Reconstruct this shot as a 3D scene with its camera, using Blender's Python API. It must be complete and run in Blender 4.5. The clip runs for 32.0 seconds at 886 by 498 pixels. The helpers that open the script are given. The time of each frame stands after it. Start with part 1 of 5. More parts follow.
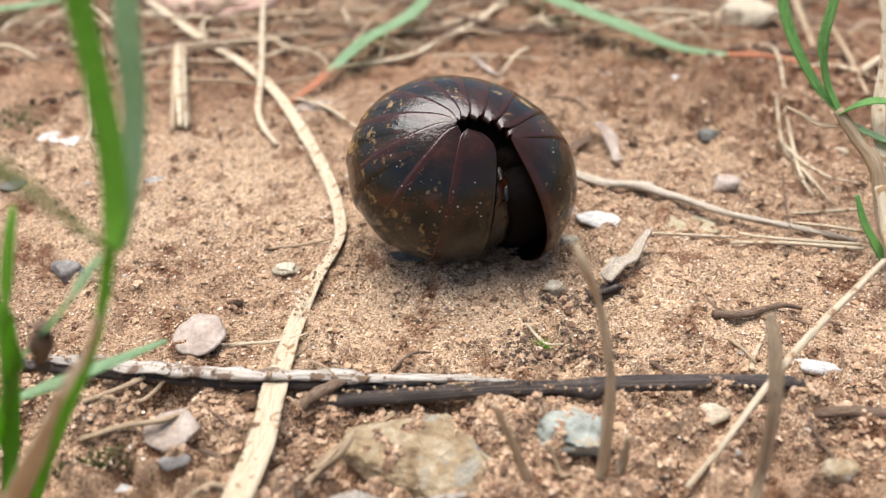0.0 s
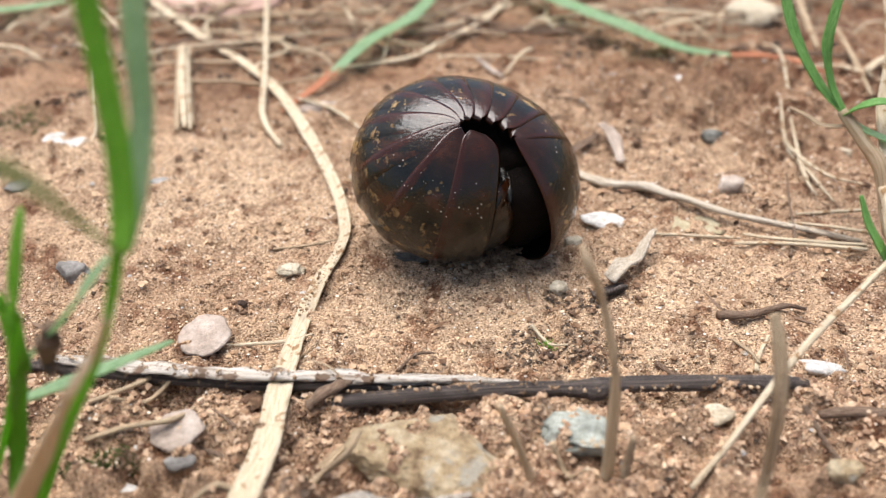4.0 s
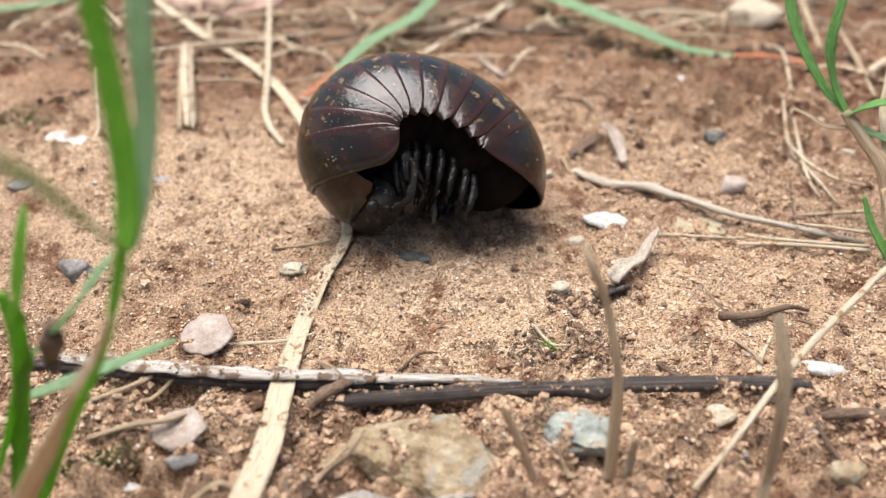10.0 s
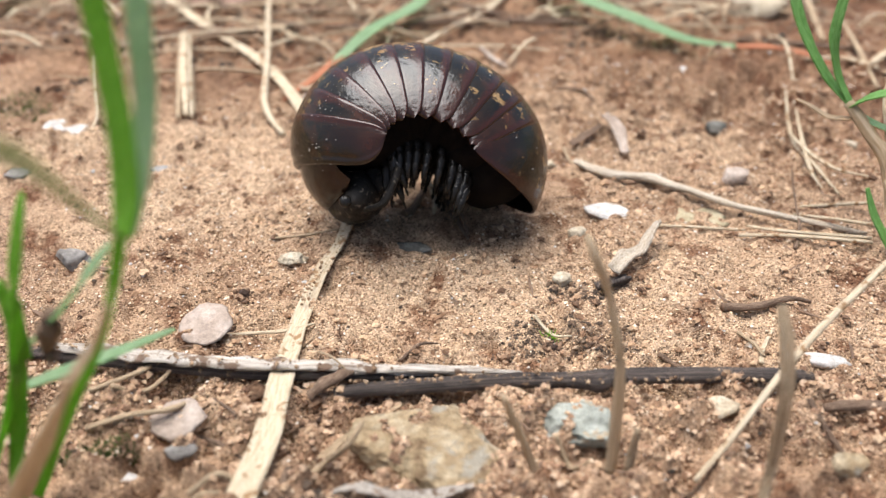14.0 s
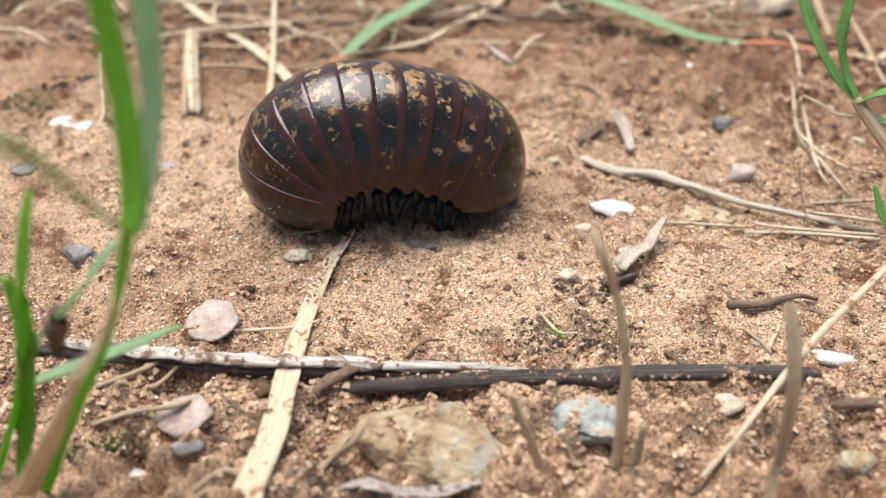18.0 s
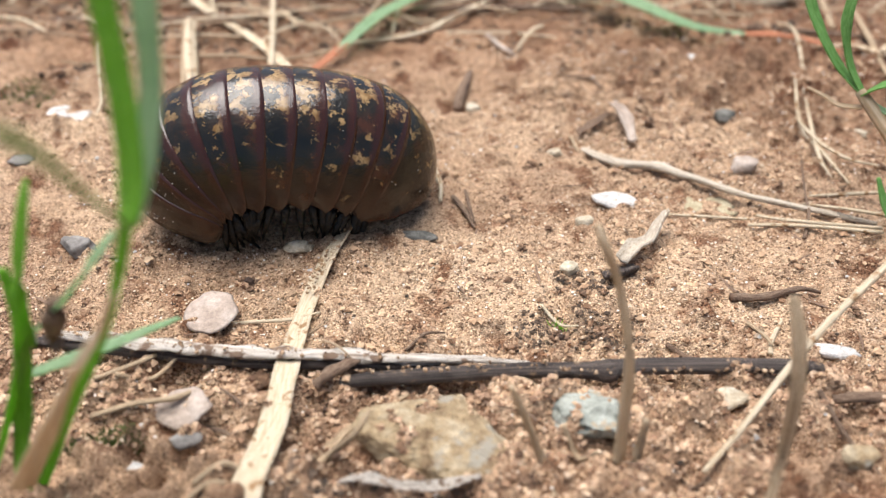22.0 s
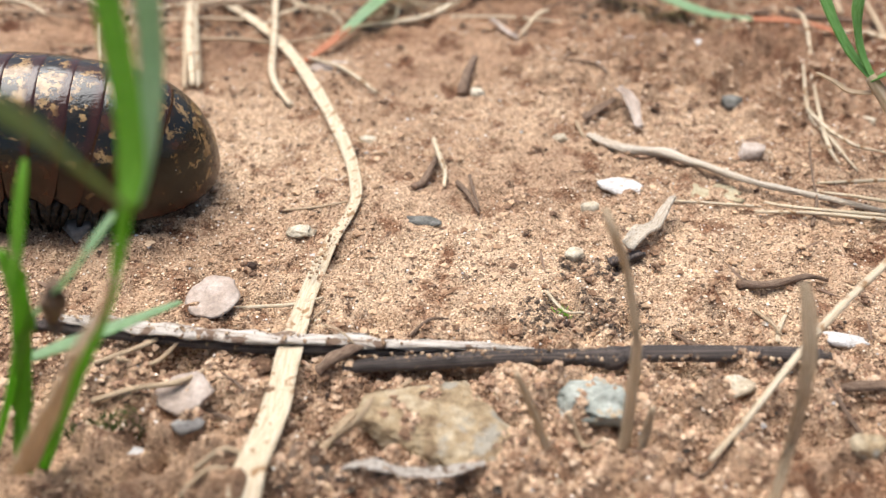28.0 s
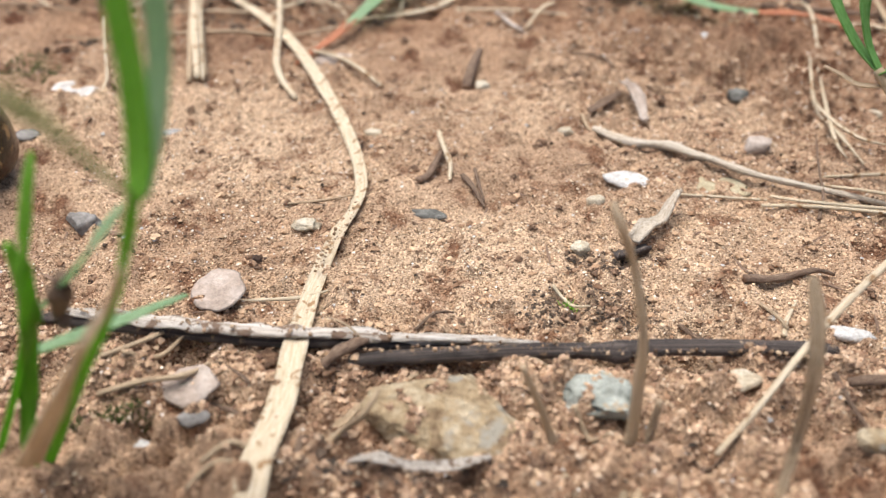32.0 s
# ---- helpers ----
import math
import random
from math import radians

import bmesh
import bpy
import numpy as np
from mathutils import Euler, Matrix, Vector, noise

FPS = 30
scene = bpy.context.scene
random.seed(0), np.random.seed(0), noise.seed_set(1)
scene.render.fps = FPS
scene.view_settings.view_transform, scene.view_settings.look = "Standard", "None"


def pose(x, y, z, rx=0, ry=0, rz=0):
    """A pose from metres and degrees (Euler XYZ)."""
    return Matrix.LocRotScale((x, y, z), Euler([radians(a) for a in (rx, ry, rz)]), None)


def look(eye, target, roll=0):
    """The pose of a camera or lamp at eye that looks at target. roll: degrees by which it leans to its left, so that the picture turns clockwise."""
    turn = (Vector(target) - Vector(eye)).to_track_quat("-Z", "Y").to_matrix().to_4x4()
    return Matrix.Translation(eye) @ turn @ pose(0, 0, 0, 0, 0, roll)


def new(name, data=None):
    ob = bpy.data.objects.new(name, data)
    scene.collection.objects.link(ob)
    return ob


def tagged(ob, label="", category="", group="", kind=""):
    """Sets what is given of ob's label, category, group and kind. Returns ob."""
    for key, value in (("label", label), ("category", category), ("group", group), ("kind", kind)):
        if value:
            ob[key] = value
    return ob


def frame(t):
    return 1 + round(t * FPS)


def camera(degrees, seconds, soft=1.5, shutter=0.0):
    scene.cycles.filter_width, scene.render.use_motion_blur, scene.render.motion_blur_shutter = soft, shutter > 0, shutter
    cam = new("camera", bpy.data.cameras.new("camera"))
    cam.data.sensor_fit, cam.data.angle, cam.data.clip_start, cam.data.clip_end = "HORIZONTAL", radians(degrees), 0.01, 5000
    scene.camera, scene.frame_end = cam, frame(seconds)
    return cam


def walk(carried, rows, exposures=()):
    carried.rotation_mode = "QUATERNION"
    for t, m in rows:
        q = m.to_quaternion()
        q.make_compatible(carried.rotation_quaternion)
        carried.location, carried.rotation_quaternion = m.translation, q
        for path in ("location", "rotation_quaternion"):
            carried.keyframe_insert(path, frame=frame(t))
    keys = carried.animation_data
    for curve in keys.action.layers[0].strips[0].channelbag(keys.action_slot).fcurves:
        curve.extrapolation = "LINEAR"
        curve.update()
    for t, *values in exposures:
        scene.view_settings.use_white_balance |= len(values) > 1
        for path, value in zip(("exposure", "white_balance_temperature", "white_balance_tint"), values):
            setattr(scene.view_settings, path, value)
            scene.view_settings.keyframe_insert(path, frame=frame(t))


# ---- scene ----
cam = camera(54, 32.0, soft=1.3)
# a wide-open small lens, focused on the animal
cam.data.dof.use_dof, cam.data.dof.focus_distance, cam.data.dof.aperture_fstop = True, 0.102, 21.0
walk(cam, [
    (0, look((0.00000, -0.09678, 0.06285), (0.00000, -0.01292, 0.00839), 0.00)),
    (0.5, look((-0.00001, -0.09678, 0.06287), (0.00000, -0.01287, 0.00848), 0.00)),
    (1, look((-0.00003, -0.09690, 0.06307), (-0.00015, -0.01297, 0.00870), -0.10)),
    (1.5, look((-0.00003, -0.09686, 0.06302), (-0.00038, -0.01297, 0.00859), -0.22)),
    (2, look((-0.00012, -0.09682, 0.06302), (-0.00051, -0.01295, 0.00856), -0.23)),
    (2.5, look((-0.00014, -0.09682, 0.06304), (-0.00037, -0.01291, 0.00864), -0.11)),
    (3, look((-0.00026, -0.09684, 0.06309), (-0.00045, -0.01295, 0.00867), -0.09)),
    (3.5, look((-0.00025, -0.09689, 0.06304), (-0.00051, -0.01301, 0.00860), -0.12)),
    (5.5, look((-0.00029, -0.09680, 0.06292), (-0.00049, -0.01294, 0.00844), -0.02)),
    (6, look((-0.00024, -0.09678, 0.06295), (-0.00040, -0.01298, 0.00838), 0.01)),
    (6.5, look((-0.00027, -0.09670, 0.06288), (-0.00035, -0.01292, 0.00830), 0.09)),
    (7, look((-0.00020, -0.09675, 0.06294), (-0.00043, -0.01290, 0.00845), 0.06)),
    (7.5, look((-0.00031, -0.09681, 0.06297), (-0.00052, -0.01294, 0.00851), 0.05)),
    (8, look((-0.00042, -0.09679, 0.06309), (-0.00059, -0.01294, 0.00860), 0.09)),
    (8.5, look((-0.00022, -0.09686, 0.06293), (-0.00043, -0.01301, 0.00844), 0.08)),
    (9, look((-0.00041, -0.09665, 0.06269), (-0.00049, -0.01284, 0.00814), 0.17)),
    (9.5, look((-0.00054, -0.09681, 0.06289), (-0.00069, -0.01298, 0.00837), 0.16)),
    (10, look((-0.00041, -0.09686, 0.06297), (-0.00082, -0.01300, 0.00850), 0.05)),
    (10.5, look((-0.00043, -0.09701, 0.06299), (-0.00097, -0.01308, 0.00863), 0.04)),
    (11, look((-0.00052, -0.09683, 0.06286), (-0.00102, -0.01300, 0.00834), 0.09)),
    (11.5, look((-0.00056, -0.09675, 0.06283), (-0.00098, -0.01304, 0.00812), 0.18)),
    (12, look((-0.00053, -0.09659, 0.06271), (-0.00091, -0.01300, 0.00783), 0.15)),
    (12.5, look((-0.00061, -0.09646, 0.06260), (-0.00072, -0.01304, 0.00745), 0.25)),
    (13, look((-0.00063, -0.09643, 0.06253), (-0.00073, -0.01309, 0.00727), 0.29)),
    (13.5, look((-0.00068, -0.09642, 0.06248), (-0.00079, -0.01307, 0.00722), 0.29)),
    (14, look((-0.00064, -0.09643, 0.06245), (-0.00089, -0.01308, 0.00720), 0.29)),
    (14.5, look((-0.00066, -0.09649, 0.06247), (-0.00091, -0.01314, 0.00722), 0.30)),
    (16.5, look((-0.00070, -0.09652, 0.06261), (-0.00160, -0.01323, 0.00727), 0.04)),
    (17, look((-0.00069, -0.09658, 0.06253), (-0.00165, -0.01327, 0.00722), 0.04)),
    (17.5, look((-0.00077, -0.09644, 0.06252), (-0.00164, -0.01326, 0.00701), 0.09)),
    (18, look((-0.00075, -0.09639, 0.06245), (-0.00157, -0.01326, 0.00687), 0.14)),
    (18.5, look((-0.00081, -0.09631, 0.06248), (-0.00163, -0.01323, 0.00683), 0.13)),
    (19, look((-0.00080, -0.09629, 0.06234), (-0.00170, -0.01323, 0.00666), 0.07)),
    (19.5, look((-0.00082, -0.09623, 0.06237), (-0.00158, -0.01326, 0.00655), 0.16)),
    (20, look((-0.00078, -0.09608, 0.06227), (-0.00147, -0.01320, 0.00632), 0.26)),
    (20.5, look((-0.00084, -0.09598, 0.06215), (-0.00144, -0.01319, 0.00607), 0.32)),
    (21, look((-0.00101, -0.09584, 0.06202), (-0.00160, -0.01311, 0.00585), 0.36)),
    (21.5, look((-0.00102, -0.09584, 0.06203), (-0.00166, -0.01318, 0.00576), 0.37)),
    (22, look((-0.00104, -0.09573, 0.06206), (-0.00165, -0.01315, 0.00567), 0.36)),
    (22.5, look((-0.00102, -0.09577, 0.06200), (-0.00172, -0.01314, 0.00568), 0.29)),
    (23, look((-0.00105, -0.09575, 0.06195), (-0.00184, -0.01315, 0.00559), 0.33)),
    (23.5, look((-0.00120, -0.09560, 0.06196), (-0.00181, -0.01311, 0.00544), 0.41)),
    (24, look((-0.00113, -0.09559, 0.06188), (-0.00159, -0.01319, 0.00523), 0.50)),
    (24.5, look((-0.00118, -0.09546, 0.06181), (-0.00156, -0.01316, 0.00500), 0.60)),
    (25, look((-0.00119, -0.09536, 0.06167), (-0.00159, -0.01310, 0.00481), 0.59)),
    (25.5, look((-0.00133, -0.09528, 0.06160), (-0.00162, -0.01307, 0.00467), 0.61)),
    (27.5, look((-0.00136, -0.09508, 0.06142), (-0.00232, -0.01330, 0.00387), 0.45)),
    (28, look((-0.00135, -0.09501, 0.06126), (-0.00212, -0.01325, 0.00368), 0.60)),
    (28.5, look((-0.00130, -0.09497, 0.06130), (-0.00209, -0.01333, 0.00355), 0.65)),
    (29, look((-0.00144, -0.09496, 0.06109), (-0.00214, -0.01331, 0.00336), 0.68)),
    (29.5, look((-0.00132, -0.09491, 0.06109), (-0.00213, -0.01338, 0.00319), 0.64)),
    (30, look((-0.00142, -0.09495, 0.06109), (-0.00212, -0.01344, 0.00317), 0.75)),
    (30.5, look((-0.00150, -0.09485, 0.06114), (-0.00222, -0.01342, 0.00311), 0.70)),
    (31, look((-0.00141, -0.09499, 0.06106), (-0.00243, -0.01349, 0.00312), 0.51)),
    (31.5, look((-0.00158, -0.09490, 0.06114), (-0.00265, -0.01352, 0.00304), 0.52)),
    (32, look((-0.00165, -0.09489, 0.06112), (-0.00275, -0.01355, 0.00295), 0.54)),
], exposures=[(0, 0.72), (30.5, 0.74), (32, 0.60)])

# ---- world, sun ----
world = bpy.data.worlds.new("sky")
scene.world = world
world.use_nodes = True
wn = world.node_tree.nodes
sky = wn.new("ShaderNodeTexSky")
sky.sky_type, sky.sun_disc = "NISHITA", False
sky.sun_elevation, sky.sun_rotation = radians(77), radians(-51)
sky.air_density, sky.dust_density, sky.ozone_density = 1.0, 5.0, 0.6
wn["Background"].inputs["Strength"].default_value = 0.105
world.node_tree.links.new(sky.outputs[0], wn["Background"].inputs[0])
sun = new("sun", bpy.data.lights.new("sun", "SUN"))
sun.data.energy, sun.data.angle, sun.data.color = 3.5, radians(58), (0.985, 0.99, 1.0)
sun.matrix_world = look((-0.14, 0.16, 0.95), (0, 0, 0))


# ---- small maths ----
def hash2(ix, iy, seed):
    v = np.sin(ix * 127.1 + iy * 311.7 + seed * 74.7) * 43758.5453
    return v - np.floor(v)


def vnoise(x, y, seed=0):
    ix, iy = np.floor(x), np.floor(y)
    fx, fy = x - ix, y - iy
    fx, fy = fx * fx * (3 - 2 * fx), fy * fy * (3 - 2 * fy)
    a, b = hash2(ix, iy, seed), hash2(ix + 1, iy, seed)
    c, d = hash2(ix, iy + 1, seed), hash2(ix + 1, iy + 1, seed)
    return (a + (b - a) * fx) * (1 - fy) + (c + (d - c) * fx) * fy - 0.5


def bump2(x, y, cx, cy, rx, ry):
    return np.exp(-(((x - cx) / rx) ** 2 + ((y - cy) / ry) ** 2))


def height(x, y):
    """Height of the soil: gentle swells, clods, pits and fine grit."""
    near = np.exp(-np.maximum(0, np.hypot(x, y - 0.05) - 0.2) / 0.1)
    z = 0.0011 * vnoise(x * 38, y * 38, 1) + 0.0009 * vnoise(x * 90, y * 90, 2)
    rough = 1.1 + 1.9 * bump2(x, y, 0.052, 0.050, 0.040, 0.026) + 2.4 * bump2(x, y, 0.0, -0.046, 0.11, 0.022) \
        + 0.5 * bump2(x, y, -0.07, 0.05, 0.03, 0.05) + 1.1 * bump2(x, y, 0.016, -0.019, 0.009, 0.004)
    z = z + rough * (0.0013 * vnoise(x * 210, y * 210, 3) + 0.0010 * vnoise(x * 430, y * 430, 4)
                     + 0.0008 * vnoise(x * 800, y * 800, 5)) + 0.00034 * vnoise(x * 1100, y * 1100, 6) + 0.0016 * rough * np.maximum(0, vnoise(x * 150, y * 150, 12) - 0.12)
    z = z + 0.0042 * bump2(x, y, 0.050, 0.049, 0.030, 0.009) - 0.0016 * bump2(x, y, 0.043, 0.030, 0.022, 0.007)
    z = z - 0.0018 * bump2(x, y, 0.010, -0.0215, 0.0035, 0.0022) - 0.0012 * bump2(x, y, 0.0185, -0.0195, 0.005, 0.003)
    z = z - 0.0020 * bump2(x, y, -0.072, 0.057, 0.004, 0.006) - 0.0010 * bump2(x, y, -0.033, 0.062, 0.02, 0.008)
    return z * near + (1 - near) * 0.01 * vnoise(x * 4, y * 4, 9)


def gz(x, y):
    return float(height(np.array([x]), np.array([y]))[0])


def grounded(pts):
    """Points whose third number is the height over the soil."""
    return [Vector((x, y, gz(x, y) + h)) for x, y, h in pts]


def resting(pts):
    """A stiff thing over uneven soil: it follows the slope, not the bumps."""
    zs = [gz(x, y) for x, y, _ in pts]
    xs = [x for x, _, _ in pts]
    a, b = np.polyfit(xs, zs, 1)
    return [Vector((x, y, a * x + b + 0.0003 + h)) for x, y, h in pts]


def free(pts):
    return [Vector(p) for p in pts]


def spline(pts, n, vals):
    """Smooth line through pts, n steps a span; vals (one a point) go along."""
    out, ov = [], []
    for i in range(len(pts) - 1):
        p0, p1, p2, p3 = pts[max(i - 1, 0)], pts[i], pts[i + 1], pts[min(i + 2, len(pts) - 1)]
        for k in range(n + (i == len(pts) - 2)):
            t = k / n
            out.append(0.5 * (2 * p1 + (p2 - p0) * t + (2 * p0 - 5 * p1 + 4 * p2 - p3) * t * t + (3 * p1 - p0 - 3 * p2 + p3) * t ** 3))
            ov.append(vals[i] * (1 - t) + vals[i + 1] * t)
    return out, ov


# ---- materials ----
def nodes_of(name):
    m = bpy.data.materials.new(name)
    m.use_nodes = True
    return m, m.node_tree.nodes, m.node_tree.links, m.node_tree.nodes["Principled BSDF"]


def ramp(n, stops):
    r = n.new("ShaderNodeValToRGB")
    while len(r.color_ramp.elements) < len(stops):
        r.color_ramp.elements.new(0.5)
    for e, (p, c) in zip(r.color_ramp.elements, stops):
        e.position, e.color = p, (*c, 1)
    return r


def noise_node(n, l, vec, scale, detail=6, rough=0.6, stretch=None):
    if stretch:
        mp = n.new("ShaderNodeMapping")
        mp.inputs["Scale"].default_value = stretch
        l.new(vec, mp.inputs[0])
        vec = mp.outputs[0]
    t = n.new("ShaderNodeTexNoise")
    t.inputs["Scale"].default_value, t.inputs["Detail"].default_value, t.inputs["Roughness"].default_value = scale, detail, rough
    l.new(vec, t.inputs["Vector"])
    return t


def mix(n, l, fac, a, b, mode="MIX"):
    m = n.new("ShaderNodeMix")
    m.data_type, m.blend_type = "RGBA", mode
    for sock, v in ((m.inputs[0], fac), (m.inputs[6], a), (m.inputs[7], b)):
        if isinstance(v, (int, float)):
            sock.default_value = v
        elif isinstance(v, tuple):
            sock.default_value = (*v, 1)
        else:
            l.new(v, sock)
    return m.outputs[2]


def bump_node(n, l, height_out, dist, strength, bsdf, prior=None):
    b = n.new("ShaderNodeBump")
    b.inputs["Distance"].default_value, b.inputs["Strength"].default_value = dist, strength
    l.new(height_out, b.inputs["Height"])
    if prior is not None:
        l.new(prior, b.inputs["Normal"])
    l.new(b.outputs[0], bsdf.inputs["Normal"])
    return b.outputs[0]


def plain_mat(name, dark, mid, light, scale, rough=0.85, bump=0.0002, stretch=None, uv=False, spec=0.3, fine=6.0, deep=0.7, speck=None, sss=0.0, through_light=0.0):
    """Two-scale mottled surface; with uv the grain runs along the thing."""
    m, n, l, b = nodes_of(name)
    tc = n.new("ShaderNodeTexCoord")
    oi = n.new("ShaderNodeObjectInfo")
    add = n.new("ShaderNodeVectorMath")
    l.new(tc.outputs["UV" if uv else "Object"], add.inputs[0])
    l.new(oi.outputs["Random"], add.inputs[1])
    vec = add.outputs[0]
    a = noise_node(n, l, vec, scale, 5, 0.6, stretch)
    r = ramp(n, [(0.28, dark), (0.5, mid), (0.74, light)])
    l.new(a.outputs[0], r.inputs[0])
    f = noise_node(n, l, vec, scale * fine, 4, 0.7, stretch)
    r2 = ramp(n, [(0.3, (0.55, 0.55, 0.55)), (0.7, (1.2, 1.2, 1.2))])
    l.new(f.outputs[0], r2.inputs[0])
    col = mix(n, l, deep, r.outputs[0], r2.outputs[0], "MULTIPLY")
    if speck:
        s = noise_node(n, l, tc.outputs["Object"], speck[0], 3, 0.6)
        rs = ramp(n, [(speck[1], (0, 0, 0)), (speck[1] + 0.06, (1, 1, 1))])
        l.new(s.outputs[0], rs.inputs[0])
        col = mix(n, l, rs.outputs[0], col, speck[2])
    l.new(col, b.inputs["Base Color"])
    b.inputs["Roughness"].default_value, b.inputs["Specular IOR Level"].default_value = rough, spec
    if bump:
        bump_node(n, l, f.outputs[0], bump, 0.8, b)
    if through_light:
        tr = n.new("ShaderNodeBsdfTranslucent")
        mx = n.new("ShaderNodeMixShader")
        mx.inputs[0].default_value = through_light
        l.new(col, tr.inputs[0])
        l.new(b.outputs[0], mx.inputs[1])
        l.new(tr.outputs[0], mx.inputs[2])
        l.new(mx.outputs[0], n["Material Output"].inputs[0])
    return m


def soil_mat():
    m, n, l, b = nodes_of("sandy_soil")
    tc = n.new("ShaderNodeTexCoord")
    v = tc.outputs["Object"]
    big = noise_node(n, l, v, 26, 6, 0.62)
    r = ramp(n, [(0.30, (0.26, 0.155, 0.096)), (0.45, (0.485, 0.325, 0.208)), (0.6, (0.645, 0.46, 0.305)), (0.8, (0.73, 0.56, 0.40))])
    l.new(big.outputs[0], r.inputs[0])
    # dark humus and crumbs
    med = noise_node(n, l, v, 150, 5, 0.65)
    rm = ramp(n, [(0.36, (1, 1, 1)), (0.47, (0, 0, 0))])
    l.new(med.outputs[0], rm.inputs[0])
    col = mix(n, l, rm.outputs[0], r.outputs[0], (0.20, 0.095, 0.05))
    pat = noise_node(n, l, v, 75, 6, 0.7)
    rp = ramp(n, [(0.36, (0.70, 0.70, 0.70)), (0.46, (0, 0, 0))])
    l.new(pat.outputs[0], rp.inputs[0])
    col = mix(n, l, rp.outputs[0], col, (0.30, 0.165, 0.095))
    # single grains
    vo = n.new("ShaderNodeTexVoronoi")
    vo.inputs["Scale"].default_value = 5200
    l.new(v, vo.inputs["Vector"])
    hs = n.new("ShaderNodeSeparateColor")
    l.new(vo.outputs["Color"], hs.inputs[0])
    rg = ramp(n, [(0.0, (0.22, 0.16, 0.12)), (0.14, (0.55, 0.46, 0.38)), (0.35, (0.95, 0.92, 0.9)), (0.7, (1.05, 1.05, 1.05)), (0.9, (1.3, 1.28, 1.22)), (1.0, (1.8, 1.85, 1.9))])
    l.new(hs.outputs[0], rg.inputs[0])
    col = mix(n, l, 0.85, col, rg.outputs[0], "MULTIPLY")
    # tiny dark specks that paint the small shadows between the grains
    spk = noise_node(n, l, v, 1300, 3, 0.6)
    rsp = ramp(n, [(0.60, (0, 0, 0)), (0.66, (0.85, 0.85, 0.85))])
    l.new(spk.outputs[0], rsp.inputs[0])
    col = mix(n, l, rsp.outputs[0], col, (0.11, 0.06, 0.035))
    # darker, redder loam towards the near litter and on the back hump
    sp = n.new("ShaderNodeSeparateXYZ")
    l.new(v, sp.inputs[0])
    wob = noise_node(n, l, v, 60, 5, 0.65)
    ya = n.new("ShaderNodeMath")
    ya.operation = "MULTIPLY_ADD"
    ya.inputs[1].default_value = 0.030
    l.new(wob.outputs[0], ya.inputs[0])
    l.new(sp.outputs[1], ya.inputs[2])
    ln = n.new("ShaderNodeVectorMath")
    ln.operation = "LENGTH"
    l.new(v, ln.inputs[0])
    local = n.new("ShaderNodeMapRange")
    local.inputs["From Min"].default_value, local.inputs["From Max"].default_value = 0.22, 0.45
    local.inputs["To Min"].default_value, local.inputs["To Max"].default_value = 1.0, 0.0
    l.new(ln.outputs["Value"], local.inputs[0])

    def within(out):
        m2 = n.new("ShaderNodeMath")
        m2.operation = "MULTIPLY"
        l.new(out, m2.inputs[0])
        l.new(local.outputs[0], m2.inputs[1])
        return m2.outputs[0]

    nearer = n.new("ShaderNodeMapRange")
    nearer.inputs["From Min"].default_value, nearer.inputs["From Max"].default_value = -0.010, -0.024
    nearer.inputs["To Max"].default_value = 0.22
    l.new(ya.outputs[0], nearer.inputs[0])
    col = mix(n, l, within(nearer.outputs[0]), col, mix(n, l, 1.0, col, (0.62, 0.48, 0.42), "MULTIPLY"))
    back = n.new("ShaderNodeMapRange")
    back.inputs["From Min"].default_value, back.inputs["From Max"].default_value = 0.042, 0.078
    back.inputs["To Max"].default_value = 0.80
    l.new(ya.outputs[0], back.inputs[0])
    col = mix(n, l, within(back.outputs[0]), col, mix(n, l, 1.0, col, (0.66, 0.54, 0.48), "MULTIPLY"))
    # browner loam by the grass clump
    xa = n.new("ShaderNodeMath")
    xa.operation = "MULTIPLY_ADD"
    xa.inputs[1].default_value = 0.045
    l.new(wob.outputs[0], xa.inputs[0])
    l.new(sp.outputs[0], xa.inputs[2])
    side = n.new("ShaderNodeMapRange")
    side.inputs["From Min"].default_value, side.inputs["From Max"].default_value = 0.060, 0.095
    side.inputs["To Max"].default_value = 0.75
    l.new(xa.outputs[0], side.inputs[0])
    col = mix(n, l, within(side.outputs[0]), col, mix(n, l, 1.0, col, (0.66, 0.56, 0.52), "MULTIPLY"))
    l.new(col, b.inputs["Base Color"])
    b.inputs["Roughness"].default_value, b.inputs["Specular IOR Level"].default_value = 0.9, 0.25
    fine = noise_node(n, l, v, 900, 4, 0.7)
    nb = bump_node(n, l, fine.outputs[0], 0.0010, 0.9, b)
    bump_node(n, l, vo.outputs["Distance"], -0.0005, 0.8, b, nb)
    return m


